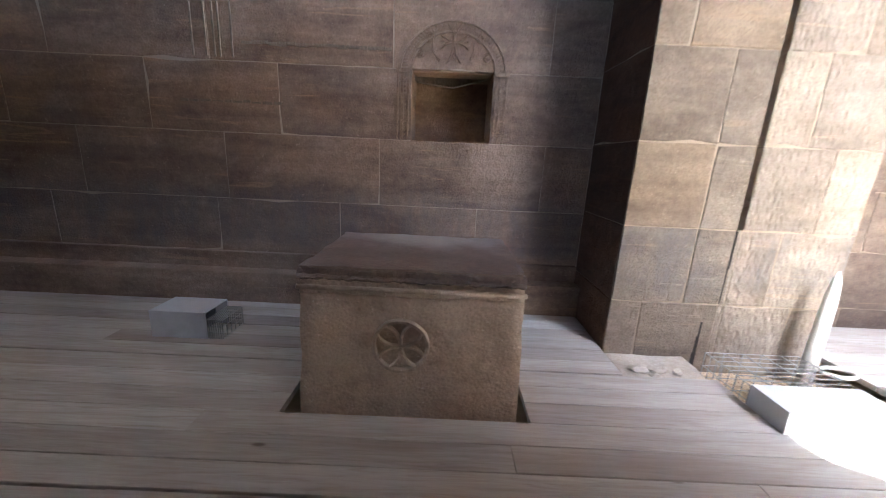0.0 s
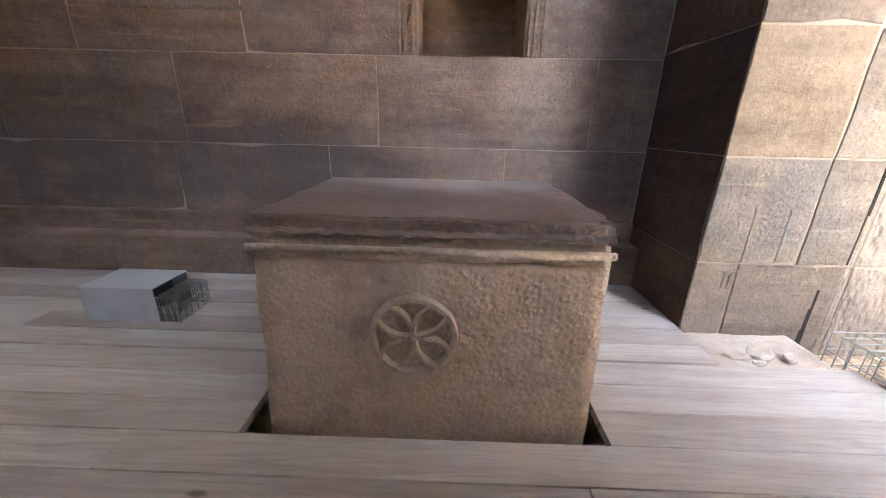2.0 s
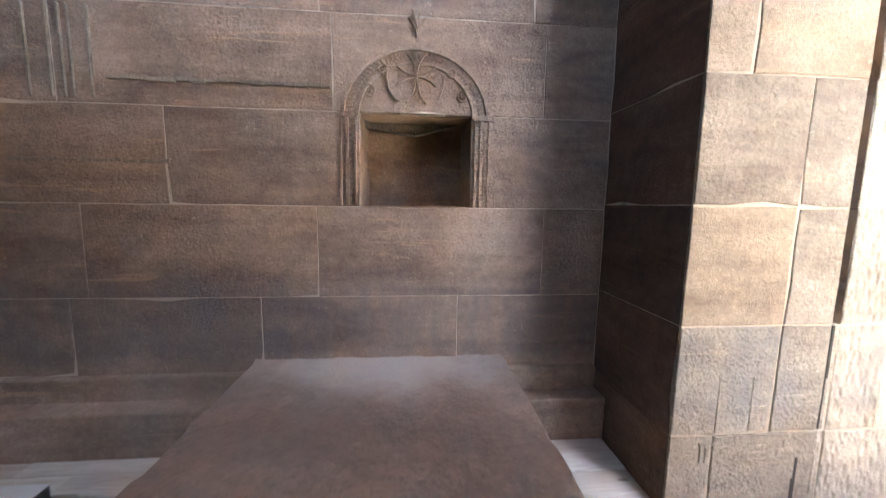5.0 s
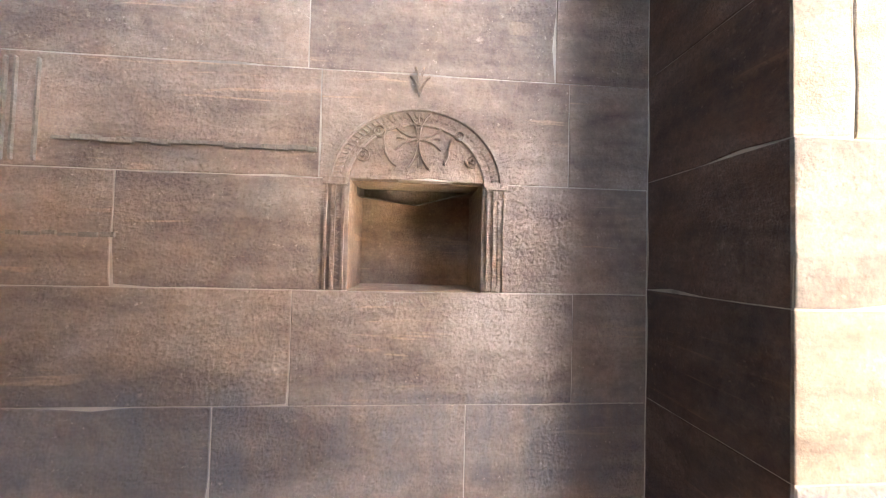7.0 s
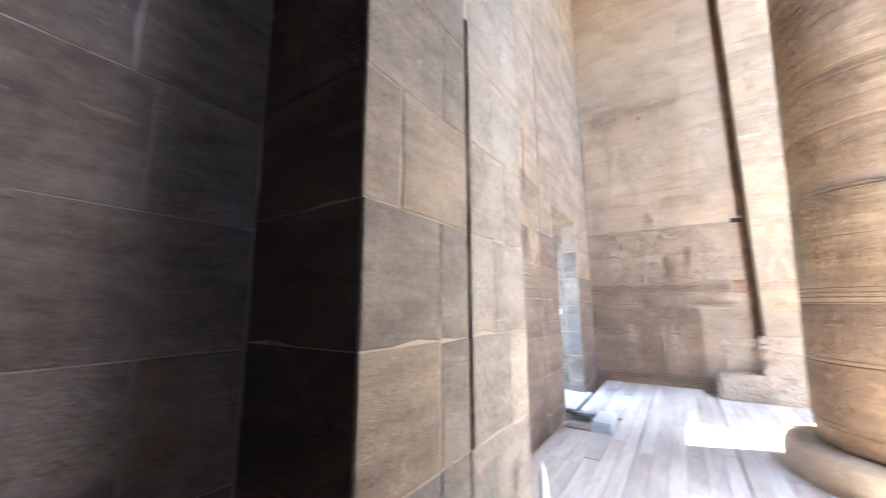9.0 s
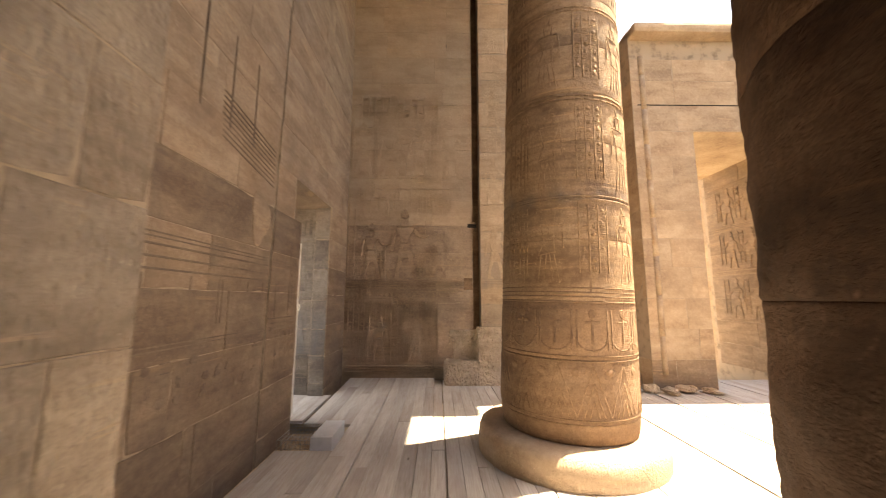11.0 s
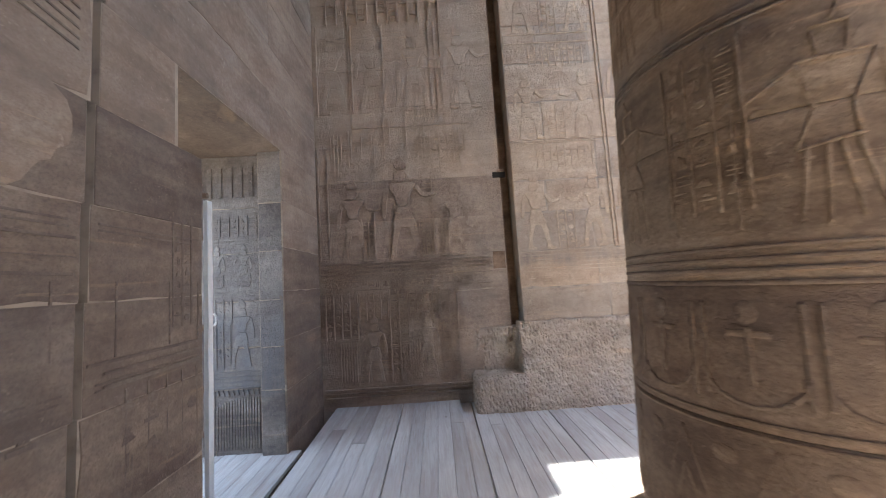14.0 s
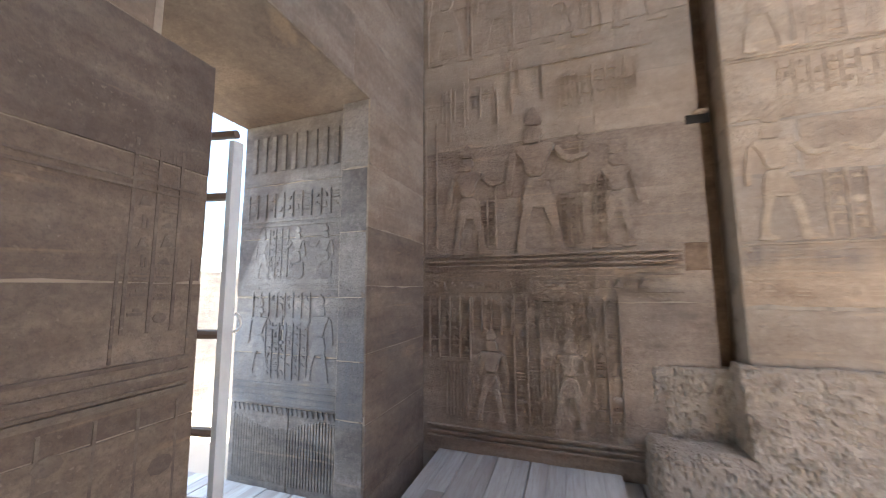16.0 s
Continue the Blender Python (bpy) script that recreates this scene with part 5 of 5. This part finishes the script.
# ---- deck of boards ----
def deck(name, label, x0, x1, y0, y1, z, holes, wide=0.145, long=3.6, seed=4, slope=None):
    rng = random.Random(seed)
    floor = thing(name, label, "floor")
    floor["kind"] = "structure"
    y, row = y0, 0
    while y < y1 - 0.02:
        ya, yb = y, min(y + wide, y1)
        spans = [(x0, x1)]
        for hx0, hx1, hy0, hy1 in holes:
            if yb <= hy0 + 0.01 or ya >= hy1 - 0.01:
                continue
            cut = []
            for s, e in spans:
                if e <= hx0 or s >= hx1:
                    cut.append((s, e))
                else:
                    if hx0 - s > 0.03:
                        cut.append((s, hx0))
                    if e - hx1 > 0.03:
                        cut.append((hx1, e))
            spans = cut
        for s, e in spans:
            cuts, x = [s], s + rng.uniform(0.3, 1.0) * long
            while x < e - 0.4:
                cuts.append(x)
                x += long * rng.uniform(0.85, 1.1)
            cuts.append(e)
            for a, b in zip(cuts, cuts[1:]):
                bm = bmesh.new()
                h = z + rng.uniform(-0.002, 0.002)
                n = max(1, round((b - a) / 0.9))
                rings = []
                for i in range(n + 1):
                    x = a + 0.0015 + (b - a - 0.003) * i / n
                    zz = h + rng.uniform(-0.0012, 0.0012) + (slope(x, (ya + yb) / 2) if slope else 0.0)
                    yl = ya + (0.0 if row % 6 else 0.011 if ya > -0.9 else 0.03)
                    p = [(yl + 0.001, zz - 0.035), (yl + 0.001, zz - 0.004), (yl + 0.003, zz), (yb - 0.003, zz), (yb - 0.001, zz - 0.004), (yb - 0.001, zz - 0.035)]
                    rings.append([bm.verts.new((x, yy, q)) for yy, q in p])
                for r0, r1 in zip(rings, rings[1:]):
                    for i in range(6):
                        j = (i + 1) % 6
                        bm.faces.new((r0[i], r0[j], r1[j], r1[i]))
                bm.faces.new(rings[0])
                bm.faces.new(rings[-1][::-1])
                part("board", bm, M_DECK, floor)
        y = yb
        row += 1
    return floor


HOLES = [(-0.45, 0.744, 1.54, 2.42),                    # round the altar
         (-5, 1.0, 2.84, 4), (1.0, PW + 0.02, 2.95, 4), (PW - 0.02, 1.95, 1.99, 4), (1.95, 2.92, 1.56, 4), # niche wall, pier, lamp pit
         (2.92, 5.44, 2.84, 4), (5.44, 6.22, 2.27, 4), (6.22, 8.63, 2.88, 4)]
deck("floor", "sun-bleached grey plank deck over the old floor", -4.28, 8.62, -9.335, 2.95, 0.0, HOLES,
     slope=lambda x, y: 0.045 * max(0.0, min(1.0, (x - 6.6) / 1.6)) if y > 1.19 else 0.0)
deck("floor_threshold", "grey plank deck through the side doorway", 6.36, 7.60, 2.90, 5.2, -0.004, [], 0.13, 3.0, 9)

# ---- masonry, block by block ----
courses(wall_north, "y", NY, -4.3, PW, [0.38, 0.82, 1.332, 1.838, 2.335, 2.84, 3.35, 3.86, 4.4, 4.95, 5.5, 6.0, 6.5, 7.0], M_NICHE, 1.3,
        {0: [-2.9, -1.55, -0.56, 0.55], 1: [-2.6, -1.45, -0.24, 1.05], 2: [-3.1, -2.0, -1.0, N0, N1], 3: [-2.7, -1.5, -0.14, 1.02], 4: [-3.2, -1.7, -0.2, 0.95]}, [(N0, N1, NB, NT)], gap=0.0014)
PLV = [-0.15, 0.35, 0.85, 1.36, 1.875, 2.38, 2.88, 3.4, 3.9, 4.4, 4.95, 5.5, 6.0]
courses(wall_pier, "y", PY, PW, PE, PLV, M_PIER, 0.9, {i: [PW + 0.47 if i in (1, 2, 3) else PW + 0.3 * (i % 2) + 0.2, 2.125, 2.162, 2.42 if i % 2 else 2.6] for i in range(12)}, [(2.125, 2.162, 0.845, 3.1)],
        0.003, other=lambda u, v: M_PECK if u > 2.14 else M_PIERWARM if u < 1.88 and 0.85 < v < 1.36 or 1.9 < v < 2.3 else None)
# west face in the dark stone: its shade is put into the colour
courses(wall_pier, "x", PW, PY + 0.012, NY, PLV, M_DARKCOL_SHADE, 1.0)
courses(wall_pier, "X", PE, PY + 0.012, MY, PLV, M_PIER, 1.0)
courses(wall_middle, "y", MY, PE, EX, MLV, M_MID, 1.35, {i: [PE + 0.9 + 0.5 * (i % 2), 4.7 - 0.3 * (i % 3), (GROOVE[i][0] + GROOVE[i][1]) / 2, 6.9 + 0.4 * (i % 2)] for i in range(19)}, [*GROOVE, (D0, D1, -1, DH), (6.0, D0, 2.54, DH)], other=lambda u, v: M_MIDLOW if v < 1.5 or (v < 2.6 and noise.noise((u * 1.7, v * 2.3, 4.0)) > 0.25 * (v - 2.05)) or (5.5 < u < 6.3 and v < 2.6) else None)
courses(wall_middle, "x", D1, MY + 0.012, 3.27, [-0.1, 0.62, 1.04, 1.512, 2.015, 2.52, DH], M_PASS, 2, gap=0.003)
courses(wall_middle, "x", D1 + 0.09, 3.27, 4.4, [-0.1, 0.62, 1.04, 1.512, 2.015, 2.5, DH], M_PASS, 1.4, gap=0.003)
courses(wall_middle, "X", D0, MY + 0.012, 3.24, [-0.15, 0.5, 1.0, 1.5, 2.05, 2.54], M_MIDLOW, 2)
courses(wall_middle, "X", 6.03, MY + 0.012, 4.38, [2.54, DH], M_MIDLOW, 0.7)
courses(wall_middle, "X", 6.12, 3.25, 4.38, [-0.15, 0.5, 1.0, 1.5, 2.05, 2.54], M_PASS, 0.8)
ELV = [0.0, 0.43, 0.94, 1.45, 1.95, 2.45, 3.0, 3.52, 4.05, 4.6, 5.1, 5.6, 6.1, 6.7, 7.3, 7.9, 8.5, 9.1]
courses(wall_east, "x", EX, 0.498, MY, ELV, M_EAST, 1.2, None, (), 0.002, 0.001, other=lambda u, v: M_EASTLOW if v < 2.95 else None)
PLL = [0.97, 1.42, 1.9, 2.42, 2.85, 3.4, 3.95, 4.5, 5.05, 5.6, 6.1, 6.7, 7.3, 7.9, 8.5, 9.1]
courses(wall_pilaster, "x", LX, -2.5, 0.36, PLL, M_PIL, 1.0, None, (), 0.008, 0.001)
courses(wall_pilaster, "Y", 0.355, LX + 0.012, EX + 0.17, PLL, M_EAST, 1.0)
GLV = [0.0, 0.5, 1.02, 1.55, 2.1, 2.62, 3.15, 3.66, 4.17, 4.68, 5.2, 5.7, 6.15]
courses(wall_gate, "x", GX, -9.5, -2.5, GLV, M_GATE, 1.3, None, [(Q0, Q1, -1, QH)], other=lambda u, v: M_GATELOW if v < 0.4 else None)
courses(wall_gate, "Y", Q0, GX + 0.012, 8.45, GLV[:-3], M_GATE, 1.4, other=lambda u, v: M_GATELOW if v < 1.0 else None)
courses(wall_gate, "Y", Q0 - 0.12, 8.45, 10.5, GLV[:-3], M_GATELOW, 1.4)
courses(wall_gate, "Y", -2.5, GX + 0.012, LX, GLV, M_GATE, 1.4)
